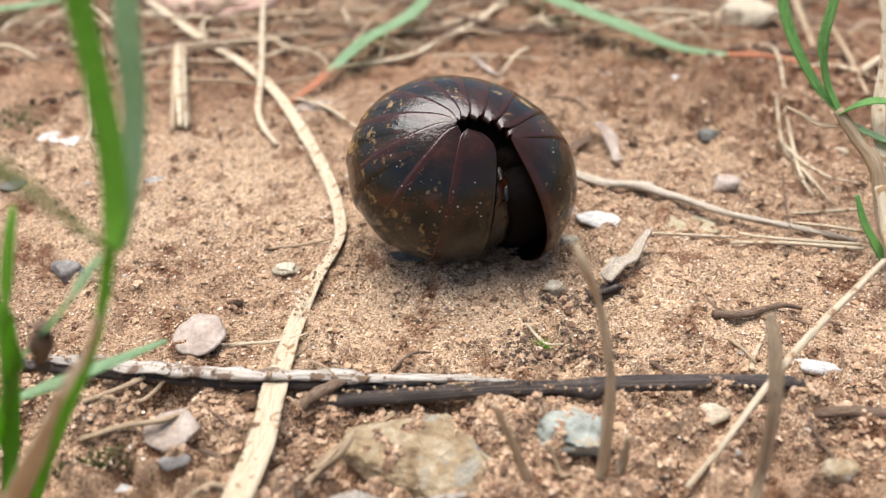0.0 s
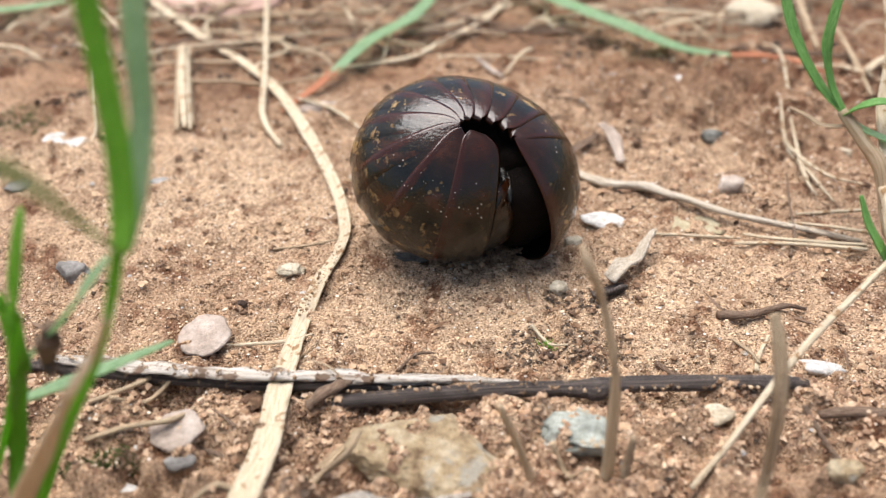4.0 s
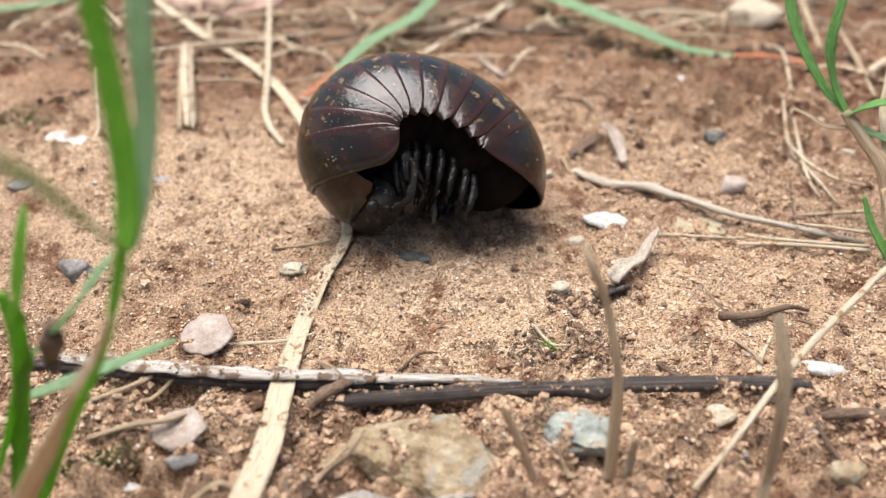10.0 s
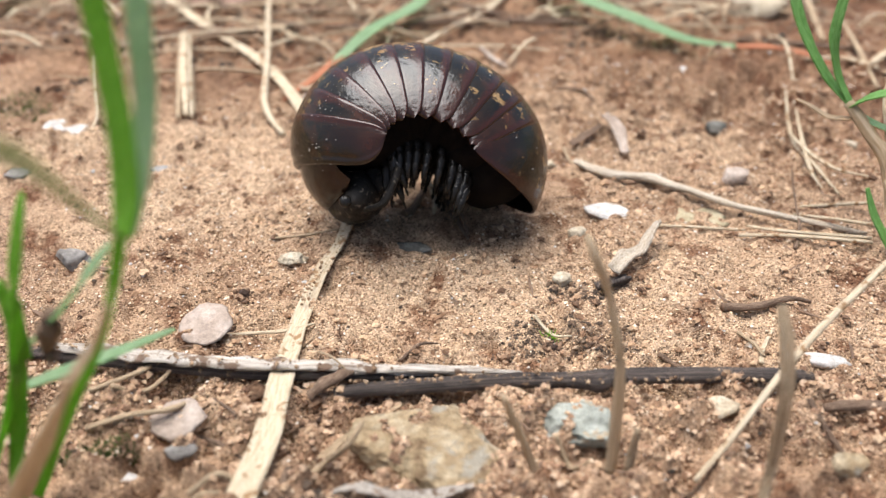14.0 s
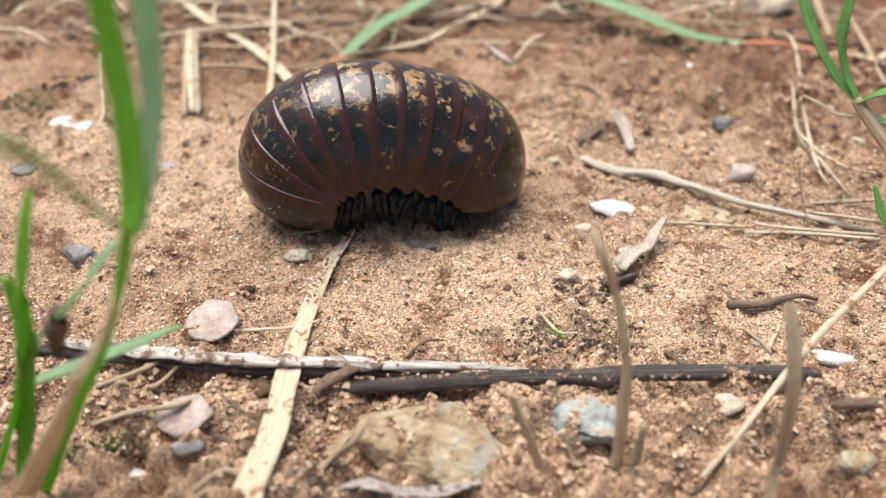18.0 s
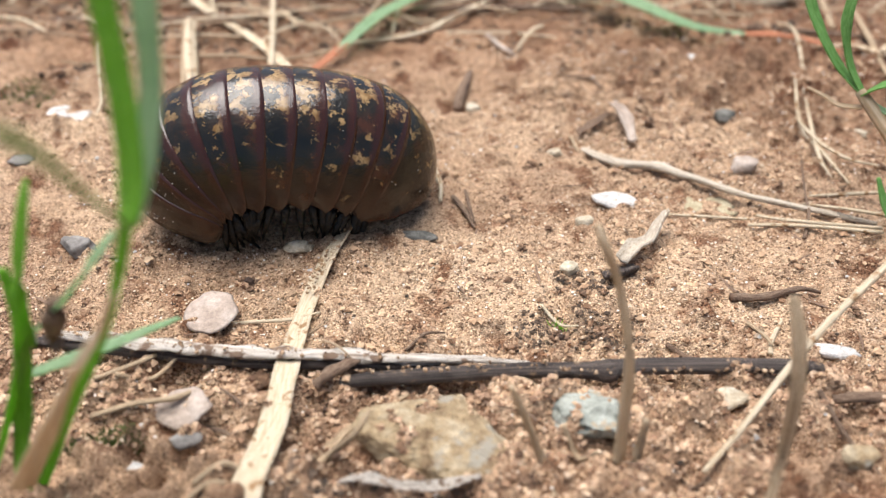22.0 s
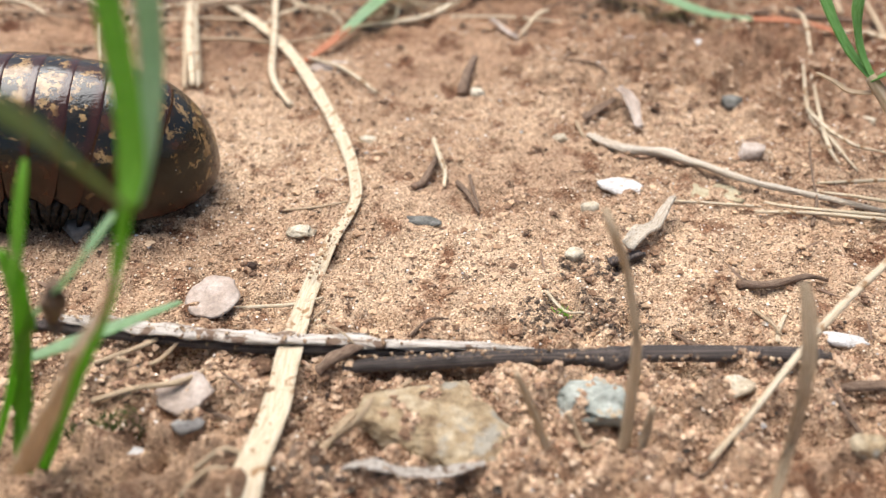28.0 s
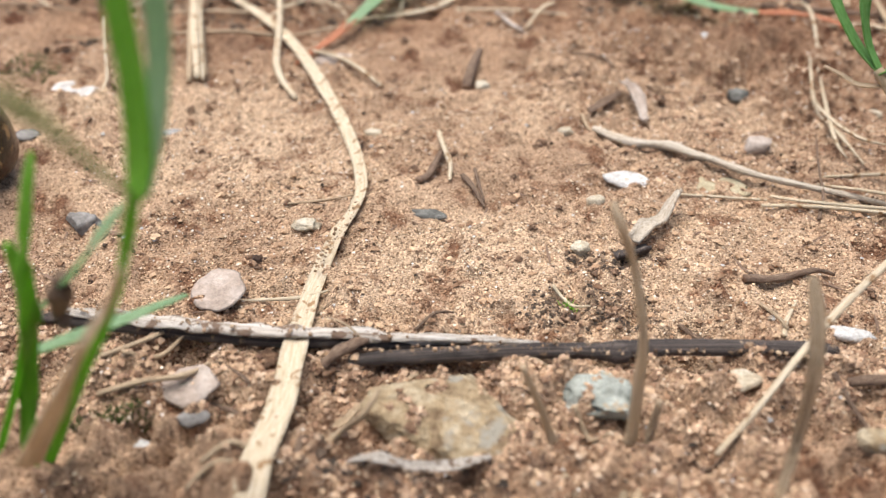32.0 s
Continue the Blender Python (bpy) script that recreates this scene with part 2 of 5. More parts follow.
def island_mat(name, stops, rough=0.8, bump=0.0001):
    """For heaps of loose bits: each bit has a tone of its own."""
    m, n, l, b = nodes_of(name)
    g = n.new("ShaderNodeNewGeometry")
    r = ramp(n, stops)
    l.new(g.outputs["Random Per Island"], r.inputs[0])
    tc = n.new("ShaderNodeTexCoord")
    f = noise_node(n, l, tc.outputs["Object"], 2200, 3, 0.6)
    r2 = ramp(n, [(0.3, (0.6, 0.6, 0.6)), (0.7, (1.15, 1.15, 1.15))])
    l.new(f.outputs[0], r2.inputs[0])
    l.new(mix(n, l, 0.7, r.outputs[0], r2.outputs[0], "MULTIPLY"), b.inputs["Base Color"])
    b.inputs["Roughness"].default_value = rough
    bump_node(n, l, f.outputs[0], bump, 0.6, b)
    return m


def shell_mat(name, mottle=1.0, red=0.0):
    """Glossy chitin: green-black with ochre blotches and a red-brown hind band."""
    m, n, l, b = nodes_of(name)
    tc = n.new("ShaderNodeTexCoord")
    oi = n.new("ShaderNodeObjectInfo")
    add = n.new("ShaderNodeVectorMath")
    l.new(tc.outputs["Object"], add.inputs[0])
    l.new(oi.outputs["Random"], add.inputs[1])
    v = add.outputs[0]
    sep = n.new("ShaderNodeSeparateXYZ")
    l.new(tc.outputs["UV"], sep.inputs[0])
    base_n = noise_node(n, l, v, 260, 4, 0.6)
    rb = ramp(n, [(0.34, (0.003, 0.0032, 0.0011)), (0.52, (0.009, 0.0065, 0.0019)), (0.68, (0.044, 0.014, 0.0045))])
    l.new(base_n.outputs[0], rb.inputs[0])
    # blotches, densest along the back
    bl = noise_node(n, l, v, 540, 6, 0.68)
    dens = n.new("ShaderNodeMapRange")
    dens.inputs["From Min"].default_value, dens.inputs["From Max"].default_value = 0.10, 0.92
    dens.inputs["To Min"].default_value, dens.inputs["To Max"].default_value = 0.57 - 0.085 * mottle, 0.645
    l.new(sep.outputs[1], dens.inputs[0])
    sub = n.new("ShaderNodeMath")
    sub.operation = "SUBTRACT"
    l.new(bl.outputs[0], sub.inputs[0])
    l.new(dens.outputs[0], sub.inputs[1])
    mr = n.new("ShaderNodeMapRange")
    mr.inputs["From Min"].default_value, mr.inputs["From Max"].default_value = 0.0, 0.055
    mr.inputs["To Max"].default_value = 0.9 * mottle
    l.new(sub.outputs[0], mr.inputs[0])
    och = noise_node(n, l, v, 700, 3, 0.6)
    ro = ramp(n, [(0.35, (0.16, 0.085, 0.026)), (0.6, (0.32, 0.205, 0.088))])
    l.new(och.outputs[0], ro.inputs[0])
    col = mix(n, l, mr.outputs[0], rb.outputs[0], ro.outputs[0])
    # hind band
    wob = noise_node(n, l, v, 900, 3, 0.6)
    ua = n.new("ShaderNodeMath")
    ua.operation = "MULTIPLY_ADD"
    ua.inputs[1].default_value = 0.10
    l.new(wob.outputs[0], ua.inputs[0])
    l.new(sep.outputs[0], ua.inputs[2])
    band = n.new("ShaderNodeMapRange")
    band.inputs["From Min"].default_value, band.inputs["From Max"].default_value = 0.85, 0.93
    l.new(ua.outputs[0], band.inputs[0])
    col = mix(n, l, band.outputs[0], col, (0.029, 0.0066, 0.0022))
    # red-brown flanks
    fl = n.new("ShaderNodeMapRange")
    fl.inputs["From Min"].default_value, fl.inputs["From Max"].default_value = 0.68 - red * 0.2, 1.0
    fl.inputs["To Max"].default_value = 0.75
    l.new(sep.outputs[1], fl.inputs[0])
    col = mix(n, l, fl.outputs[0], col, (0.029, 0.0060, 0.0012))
    l.new(col, b.inputs["Base Color"])
    rr = n.new("ShaderNodeMapRange")
    rr.inputs["To Min"].default_value, rr.inputs["To Max"].default_value = 0.14, 0.24
    l.new(base_n.outputs[0], rr.inputs[0])
    l.new(rr.outputs[0], b.inputs["Roughness"])
    b.inputs["Specular IOR Level"].default_value = 0.50
    pit = noise_node(n, l, v, 3000, 2, 0.5)
    low = noise_node(n, l, v, 380, 3, 0.5)
    nb = bump_node(n, l, low.outputs[0], 0.00026, 0.5, b)
    wrinkle = noise_node(n, l, v, 1300, 3, 0.6)
    nb = bump_node(n, l, wrinkle.outputs[0], 0.00010, 0.6, b, nb)
    bump_node(n, l, pit.outputs[0], 0.00004, 0.5, b, nb)
    return m


SOIL = soil_mat()
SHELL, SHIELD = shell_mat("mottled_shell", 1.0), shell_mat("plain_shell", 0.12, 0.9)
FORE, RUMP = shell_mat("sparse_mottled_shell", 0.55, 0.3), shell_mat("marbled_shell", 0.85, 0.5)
BLACK = plain_mat("black_chitin", (0.006, 0.005, 0.004), (0.012, 0.010, 0.008), (0.02, 0.017, 0.014), 500, 0.24, 0.0001, spec=0.3)
# belly colour, taken near black to hold the shade inside the coil
BELLYSHADE = plain_mat("belly_hollow_shade", (0.003, 0.002, 0.0015), (0.006, 0.004, 0.003), (0.012, 0.008, 0.006), 600, 0.75, 0.0003, spec=0.08)
HEADMAT = plain_mat("dusty_black_chitin", (0.006, 0.005, 0.004), (0.010, 0.008, 0.006), (0.022, 0.018, 0.014), 500, 0.5, 0.0003, spec=0.3, speck=(1500, 0.60, (0.16, 0.13, 0.10)))
STRAW = plain_mat("pale_straw", (0.42, 0.31, 0.19), (0.60, 0.49, 0.34), (0.71, 0.62, 0.48), 1.3, 0.75, 0.00012, (3, 9, 1), True, deep=0.45, speck=(620, 0.57, (0.30, 0.18, 0.09)), through_light=0.12)
DULL = plain_mat("grey_straw", (0.22, 0.14, 0.08), (0.40, 0.29, 0.18), (0.58, 0.47, 0.33), 2.2, 0.8, 0.0001, (3, 18, 1), True)
TWIG = plain_mat("brown_twig", (0.085, 0.050, 0.034), (0.19, 0.122, 0.082), (0.33, 0.24, 0.165), 2.4, 0.85, 0.0002, (4, 10, 1), True)
CHAR = plain_mat("blackened_stem", (0.045, 0.037, 0.034), (0.11, 0.088, 0.078), (0.29, 0.23, 0.19), 2.6, 0.5, 0.0006, (3, 16, 1), True, speck=(700, 0.60, (0.42, 0.28, 0.17)))
BARK = plain_mat("bleached_bark", (0.20, 0.14, 0.10), (0.58, 0.51, 0.43), (0.78, 0.73, 0.67), 2.4, 0.85, 0.0003, (3, 6, 1), True, deep=0.5, speck=(420, 0.55, (0.19, 0.125, 0.085)))
GREEN = plain_mat("fresh_grass", (0.13, 0.34, 0.02), (0.23, 0.50, 0.05), (0.36, 0.62, 0.13), 2.0, 0.4, 0.00005, (2, 9, 1), True, deep=0.3, through_light=0.6)
MEADOW = plain_mat("meadow_grass", (0.10, 0.24, 0.05), (0.18, 0.38, 0.10), (0.30, 0.52, 0.19), 2.0, 0.45, 0.00005, (2, 9, 1), True, deep=0.3, through_light=0.45)
PALEGREEN = plain_mat("pale_grass", (0.24, 0.40, 0.20), (0.42, 0.60, 0.36), (0.60, 0.76, 0.54), 2.0, 0.45, 0.00005, (2, 9, 1), True, deep=0.3, through_light=0.65)
REDLEAF = plain_mat("reddened_grass", (0.25, 0.07, 0.03), (0.42, 0.15, 0.07), (0.55, 0.27, 0.14), 2.0, 0.6, 0.00005, (2, 14, 1), True, through_light=0.2)
SHEATH = plain_mat("brown_sheath", (0.38, 0.27, 0.16), (0.62, 0.49, 0.33), (0.76, 0.65, 0.49), 2.0, 0.75, 0.0001, (2, 9, 1), True, deep=0.4, through_light=0.5)
OCHRE = plain_mat("ochre_stone", (0.16, 0.095, 0.05), (0.42, 0.31, 0.18), (0.60, 0.51, 0.37), 420, 0.9, 0.0020, fine=3.0, speck=(260, 0.60, (0.36, 0.32, 0.25)))
BLUE = plain_mat("grey_green_stone", (0.18, 0.185, 0.155), (0.35, 0.365, 0.315), (0.54, 0.55, 0.49), 420, 0.9, 0.0012, fine=3.0, speck=(300, 0.60, (0.42, 0.30, 0.18)))
WHITE = plain_mat("white_chip", (0.34, 0.31, 0.28), (0.54, 0.51, 0.47), (0.66, 0.63, 0.60), 420, 0.85, 0.0004, speck=(500, 0.60, (0.30, 0.22, 0.15)))
CREAM = plain_mat("cream_pebble", (0.34, 0.26, 0.17), (0.52, 0.44, 0.32), (0.66, 0.59, 0.47), 700, 0.9, 0.0006, fine=3.0)
GREY = plain_mat("grey_chip", (0.11, 0.10, 0.09), (0.23, 0.21, 0.19), (0.42, 0.40, 0.37), 320, 0.75, 0.0002)
LEAF = plain_mat("dead_leaf", (0.20, 0.145, 0.11), (0.37, 0.295, 0.24), (0.53, 0.45, 0.39), 260, 0.85, 0.0003)
PINK = plain_mat("pinkish_leaf", (0.30, 0.16, 0.12), (0.47, 0.30, 0.24), (0.58, 0.42, 0.34), 90, 0.8, 0.0003)
CLOD = plain_mat("dark_clod", (0.05, 0.028, 0.018), (0.15, 0.085, 0.05), (0.36, 0.22, 0.13), 700, 0.95, 0.0010, fine=3.0)
MOSSLEAF = plain_mat("olive_grass", (0.12, 0.20, 0.04), (0.22, 0.30, 0.08), (0.36, 0.40, 0.16), 2.0, 0.5, 0.00005, (2, 9, 1), True, deep=0.3, through_light=0.5)
GREYBARK = plain_mat("grey_bark", (0.14, 0.11, 0.09), (0.42, 0.37, 0.32), (0.64, 0.59, 0.53), 2.2, 0.85, 0.0004, (3, 8, 1), True, speck=(500, 0.58, (0.12, 0.08, 0.06)))
SLATE = plain_mat("dark_slate", (0.05, 0.048, 0.042), (0.12, 0.115, 0.10), (0.28, 0.27, 0.24), 420, 0.85, 0.0004)
LICHEN = plain_mat("lichen", (0.27, 0.22, 0.13), (0.42, 0.35, 0.22), (0.55, 0.48, 0.34), 500, 0.95, 0.0005)
PALEROOT = plain_mat("pale_root", (0.36, 0.27, 0.19), (0.58, 0.49, 0.38), (0.72, 0.65, 0.55), 2.0, 0.85, 0.0003, (3, 9, 1), True, deep=0.5)
MOSS = plain_mat("moss", (0.03, 0.05, 0.01), (0.09, 0.12, 0.03), (0.16, 0.20, 0.06), 900, 0.9, 0.0004)


# ---- mesh helpers ----
def mesh_ob(name, bm, material, parent=None, label="", smooth=True):
    me = bpy.data.meshes.new(name)
    bm.to_mesh(me)
    bm.free()
    me.materials.append(material)
    if smooth:
        me.polygons.foreach_set("use_smooth", [True] * len(me.polygons))
    ob = new(name, me)
    if parent is not None:
        ob.parent = parent
    if label:
        ob["label"] = label
    return ob


def part(name, bm, material, parent, label=""):
    return mesh_ob(name, bm, material, parent, label)


def quads(bm, rows, closed, uvs=None):
    """Skin rows of points; returns nothing. closed joins the last column to the first."""
    uv = bm.loops.layers.uv.verify()
    vs = [[bm.verts.new(p) for p in r] for r in rows]
    nc = len(rows[0])
    for i in range(len(rows) - 1):
        for j in range(nc if closed else nc - 1):
            k = (j + 1) % nc
            f = bm.faces.new((vs[i][j], vs[i][k], vs[i + 1][k], vs[i + 1][j]))
            ij = ((i, j), (i, j + 1), (i + 1, j + 1), (i + 1, j))
            for lp, (a, b) in zip(f.loops, ij):
                lp[uv].uv = uvs(a, b) if uvs else (a / (len(rows) - 1), b / nc)
    return vs


def frame_at(pts, i):
    t = (pts[min(i + 1, len(pts) - 1)] - pts[max(i - 1, 0)]).normalized()
    side = t.cross(Vector((0, 0, 1)))
    if side.length < 0.25:
        side = t.cross(Vector((0, 1, 0.3)))
    side.normalize()
    return t, side, side.cross(t).normalized()


def tube(pts, radii, sides=8, steps=6, wobble=0.15, seed=0, flat=1.0, ridges=0.0):
    """A twig or stalk through pts, with uneven thickness and closed ends."""
    rnd = random.Random(seed)
    line, rs = spline(pts, steps, radii)
    bm = bmesh.new()
    ph = rnd.random() * 50
    rows = []
    for i, p in enumerate(line):
        t, s, u = frame_at(line, i)
        w = []
        for j in range(sides):
            a = 2 * math.pi * j / sides
            k = 1 + wobble * (noise.noise(Vector((i * 0.35 + ph, math.cos(a) * 1.2, math.sin(a) * 1.2)))) + ridges * (1 if j % 2 else -1)
            w.append(p + (s * math.cos(a) + u * math.sin(a) * flat) * rs[i] * k)
        rows.append(w)
    vs = quads(bm, rows, True)
    for ring, tip in ((vs[0], line[0]), (vs[-1], line[-1])):
        bm.faces.new(ring if ring is vs[-1] else ring[::-1])
    return bm


def ribbon(pts, widths, rolls=None, steps=8, fold=0.25, thick=0.00022, ruffle=0.06, seed=0):
    """A grass blade: thin, folded along its midrib; rolls turn it about its length (degrees)."""
    rnd = random.Random(seed)
    ph = rnd.random() * 40
    line, ws = spline(pts, steps, widths)
    _, ro = spline(pts, steps, rolls or [0] * len(pts))
    bm = bmesh.new()
    rows = []
    prev = None
    for i, p in enumerate(line):
        t, s, u = frame_at(line, i)
        if prev is not None and s.dot(prev) < 0:
            s, u = -s, -u
        prev = s
        c, sn = math.cos(radians(ro[i])), math.sin(radians(ro[i]))
        s2, u2 = s * c + u * sn, u * c - s * sn
        w = ws[i] * (1 + ruffle * noise.noise(Vector((i * 0.3 + ph, 0, 0)))) / 2
        loop = []
        for q in (-1, -0.55, 0, 0.55, 1):
            loop.append(p + s2 * q * w + u2 * (abs(q) * fold * w + thick / 2 + ruffle * w * noise.noise(Vector((i * 0.25, q * 2 + ph, 3)))))
        under = [v - u2 * thick for v in loop[::-1]]
        rows.append(loop + under)
    vs = quads(bm, rows, True, lambda a, b: (a / len(rows) * len(pts), min(b, 9 - b) / 5))
    bm.faces.new(vs[0][::-1])
    bm.faces.new(vs[-1])
    return bm


def slab(rx, ry, thick, seed=0, n=18, jag=0.25, cup=0.0, power=2.0):
    """A flat chip with a ragged rounded outline, bevelled and a little warped, lying at z 0."""
    ph = random.Random(seed).random() * 60
    bm = bmesh.new()
    rows = []
    for k, z in ((0.0, 1.0), (0.55, 1.02), (0.9, 0.95), (1.0, 0.5), (0.92, 0.0), (0.0, 0.0)):
        ring = []
        for j in range(n):
            a = 2 * math.pi * j / n
            ca, sa = math.cos(a), math.sin(a)
            r = 1 / ((abs(ca) ** power + abs(sa) ** power) ** (1 / power))
            r *= 1 + jag * noise.noise(Vector((ca * 1.6 + ph, sa * 1.6, 0))) + jag * 0.6 * noise.noise(Vector((ca * 4 + ph, sa * 4, 5)))
            x, y = ca * r * rx * k, sa * r * ry * k
            w = cup * (k * k) * rx + thick * 0.5 * noise.noise(Vector((x / rx * 1.5 + ph, y / ry * 1.5, 8))) * (k > 0)
            ring.append(Vector((x, y, z * thick + w)))
        rows.append(ring)
    quads(bm, rows, True)
    bmesh.ops.remove_doubles(bm, verts=bm.verts, dist=1e-7)
    return bm


def rock(rx, ry, rz, seed=0, sub=3, rough=0.35, facets=0):
    """A worn angular stone; facets cuts it by so many flat faces."""
    rnd = random.Random(seed)
    ph = rnd.random() * 60
    cuts = []
    for _ in range(facets):
        d = Vector((rnd.gauss(0, 1), rnd.gauss(0, 1), rnd.gauss(0, 0.8))).normalized()
        cuts.append((d, rnd.uniform(0.66, 0.85)))
    if facets:
        cuts.append((Vector((0.06, -0.12, 1)).normalized(), 0.62))
    bm = bmesh.new()
    bmesh.ops.create_icosphere(bm, subdivisions=sub, radius=1)
    for v in bm.verts:
        p = v.co.copy()
        k = 1 + rough * noise.noise(p * 1.1 + Vector((ph, 0, 0))) + rough * 0.5 * noise.noise(p * 2.6 + Vector((ph, 4, 0))) + rough * 0.22 * noise.noise(p * 6 + Vector((0, ph, 0)))
        q = p * k
        for d, off in cuts:
            over = q.dot(d) - off
            if over > 0:
                q -= d * over * 0.92
        q += p * rough * 0.10 * noise.noise(p * 11 + Vector((ph, ph, 0)))
        v.co = Vector((q.x * rx, q.y * ry, q.z * rz))
    return bm


def lay(ob, x, y, h=0.0, rz=0, rx=0, ry=0):
    """Sets a thing on the soil."""
    ob.matrix_world = pose(x, y, gz(x, y) + h, rx, ry, rz)
    return ob


# ---- ground: one sheet to the horizon ----
def axis(lo, hi, step, far):
    mid = list(np.arange(lo, hi, step))
    out, d, a = [], step * 2, hi
    while a < far:
        out.append(a)
        a += d
        d *= 1.35
    left, d, a = [], step * 2, lo - step * 2
    while a > -far:
        left.append(a)
        d *= 1.35
        a -= d
    return np.array(left[::-1] + mid + out)


def build_ground():
    xs, ys = axis(-0.105, 0.115, 0.00042, 60), axis(-0.060, 0.145, 0.00045, 60)
    gx, gy = np.meshgrid(xs, ys)
    co = np.stack([gx, gy, height(gx, gy)], -1).reshape(-1, 3)
    nx, ny = len(xs), len(ys)
    i = np.arange(nx * ny).reshape(ny, nx)
    f = np.stack([i[:-1, :-1], i[:-1, 1:], i[1:, 1:], i[1:, :-1]], -1).reshape(-1, 4)
    me = bpy.data.meshes.new("ground")
    me.vertices.add(len(co))
    me.vertices.foreach_set("co", co.ravel())
    me.loops.add(f.size)
    me.loops.foreach_set("vertex_index", f.ravel().astype(np.int32))
    me.polygons.add(len(f))
    me.polygons.foreach_set("loop_start", np.arange(0, f.size, 4, dtype=np.int32))
    me.polygons.foreach_set("use_smooth", np.ones(len(f), bool))
    me.update(calc_edges=True)
    me.materials.append(SOIL)
    return tagged(new("ground", me), "warm orange-brown sandy soil with loose crumbs", "soil", kind="structure")


build_ground()


# ---- the giant pill millipede ----
# its plates are arches of RAD high and HALF wide, which open to ARCH degrees on either side of the back;
# each turns about the line through its two side tips
RAD, HALF, ARCH = 0.0113, 0.0113, 74.9
DROP = -RAD * math.cos(radians(ARCH)) / (1 - math.cos(radians(ARCH)))


def arch(s):
    """Across the body, s from -1 to 1: side, height and the outward direction of the cross-section."""
    psi = radians(ARCH) * s
    n = Vector((math.sin(psi) / HALF, math.cos(psi) / (RAD - DROP))).normalized()
    return HALF * math.sin(psi), DROP + (RAD - DROP) * math.cos(psi), n


def rounded(q, start, power=2.0):
    """1 in the middle, falling to nothing at the tip in a round end."""
    return 1.0 if q < start else max(0.0, 1 - ((q - start) / (1 - start)) ** power) ** 0.5


def plate_mesh(fore, hind, fore_tip, hind_tip, sink=0.0006, size=1.0, nu=14, nv=49, bulge=0.00016, thick=0.00028, lip=0.00007, lobe=0.0, reach=1.0, blunt=0.86):
    """One back plate, from fore to hind degrees about the tip line; its front dips under the plate before it.
    lobe: the front edge stays that far ahead out to the sides and ends in a round lobe."""
    bm = bmesh.new()
    outer, inner = [], []
    for i in range(nu):
        u = i / (nu - 1)
        u = u ** 0.85
        row, low = [], []
        for j in range(nv):
            s = (j / (nv - 1) * 2 - 1) * reach
            q = abs(s) / reach
            y, z, n = arch(s)
            z = max(z, 0.0)
            end = rounded(q, blunt, 2.2)
            a0, w0 = radians(fore), -fore_tip * end
            if lobe:
                end0 = rounded(q, 0.70, 2.4)
                ahead = lobe * end0
                a0 = -min(radians(50), math.asin(min(1.0, ahead / max(z, 1e-6))))
                w0 = -(ahead - z * math.sin(-a0)) if ahead > z * math.sin(-a0) else 0.0
            lam = a0 + (radians(hind) - a0) * u
            w = w0 + (hind_tip * end - w0) * u
            lift = -sink * (1 - u) ** 1.6 + bulge * math.sin(math.pi * u) * (1 - 0.5 * q)
            if not lobe and u < 0.16:
                lift -= 0.0012 * (1 - u / 0.16) ** 2 * max(0.0, 1 - (q / 0.8) ** 2)
            if u > 0.93:
                lift += lip * math.sin((u - 0.93) / 0.07 * math.pi)
            if lobe and u < 0.12:
                lift += 0.00024 * math.sin(u / 0.12 * math.pi)
            d = Vector((n.y * math.sin(lam), n.x, n.y * math.cos(lam)))
            p = Vector((z * math.sin(lam) + w, y, z * math.cos(lam))) + d * lift
            row.append(p * size)
            low.append((p - d * thick) * size)
        outer.append(row)
        inner.append(low)
    rows = inner[:1] + outer + inner[::-1]
    quads(bm, rows, False, lambda a, b: (min(max(a - 1, 0), nu - 1) / (nu - 1), abs(b / (nv - 1) * 2 - 1)))
    # insides of plates get the near-black that paints the hollow's shade
    for k, f in enumerate(bm.faces):
        f.material_index = 1 if k // (nv - 1) > nu else 0
    bmesh.ops.recalc_face_normals(bm, faces=bm.faces)
    return bm


def leg_mesh(seed):
    """A jointed leg that hangs from its base at the origin: swollen joints, a thin claw."""
    rings = ((0.0, 0.00074), (0.0010, 0.00066), (0.0013, 0.00080), (0.0025, 0.00062), (0.0028, 0.00074), (0.0040, 0.00055), (0.0043, 0.00065), (0.0055, 0.00046), (0.0058, 0.00052), (0.0071, 0.00032), (0.0084, 0.00007))
    pts = [Vector((0.0002 * math.sin(d * 500), 0.0013 * math.sin(d / 0.0082 * math.pi) + d * 0.22, -d)) for d, _ in rings]
    return tube(pts, [r for _, r in rings], 8, 2, 0.2, seed)


def ellipsoid(rx, ry, rz, c, rough=0.05, seed=0, sub=3):
    bm = rock(rx, ry, rz, seed, sub, rough)
    bmesh.ops.translate(bm, verts=bm.verts, vec=c)
    return bm


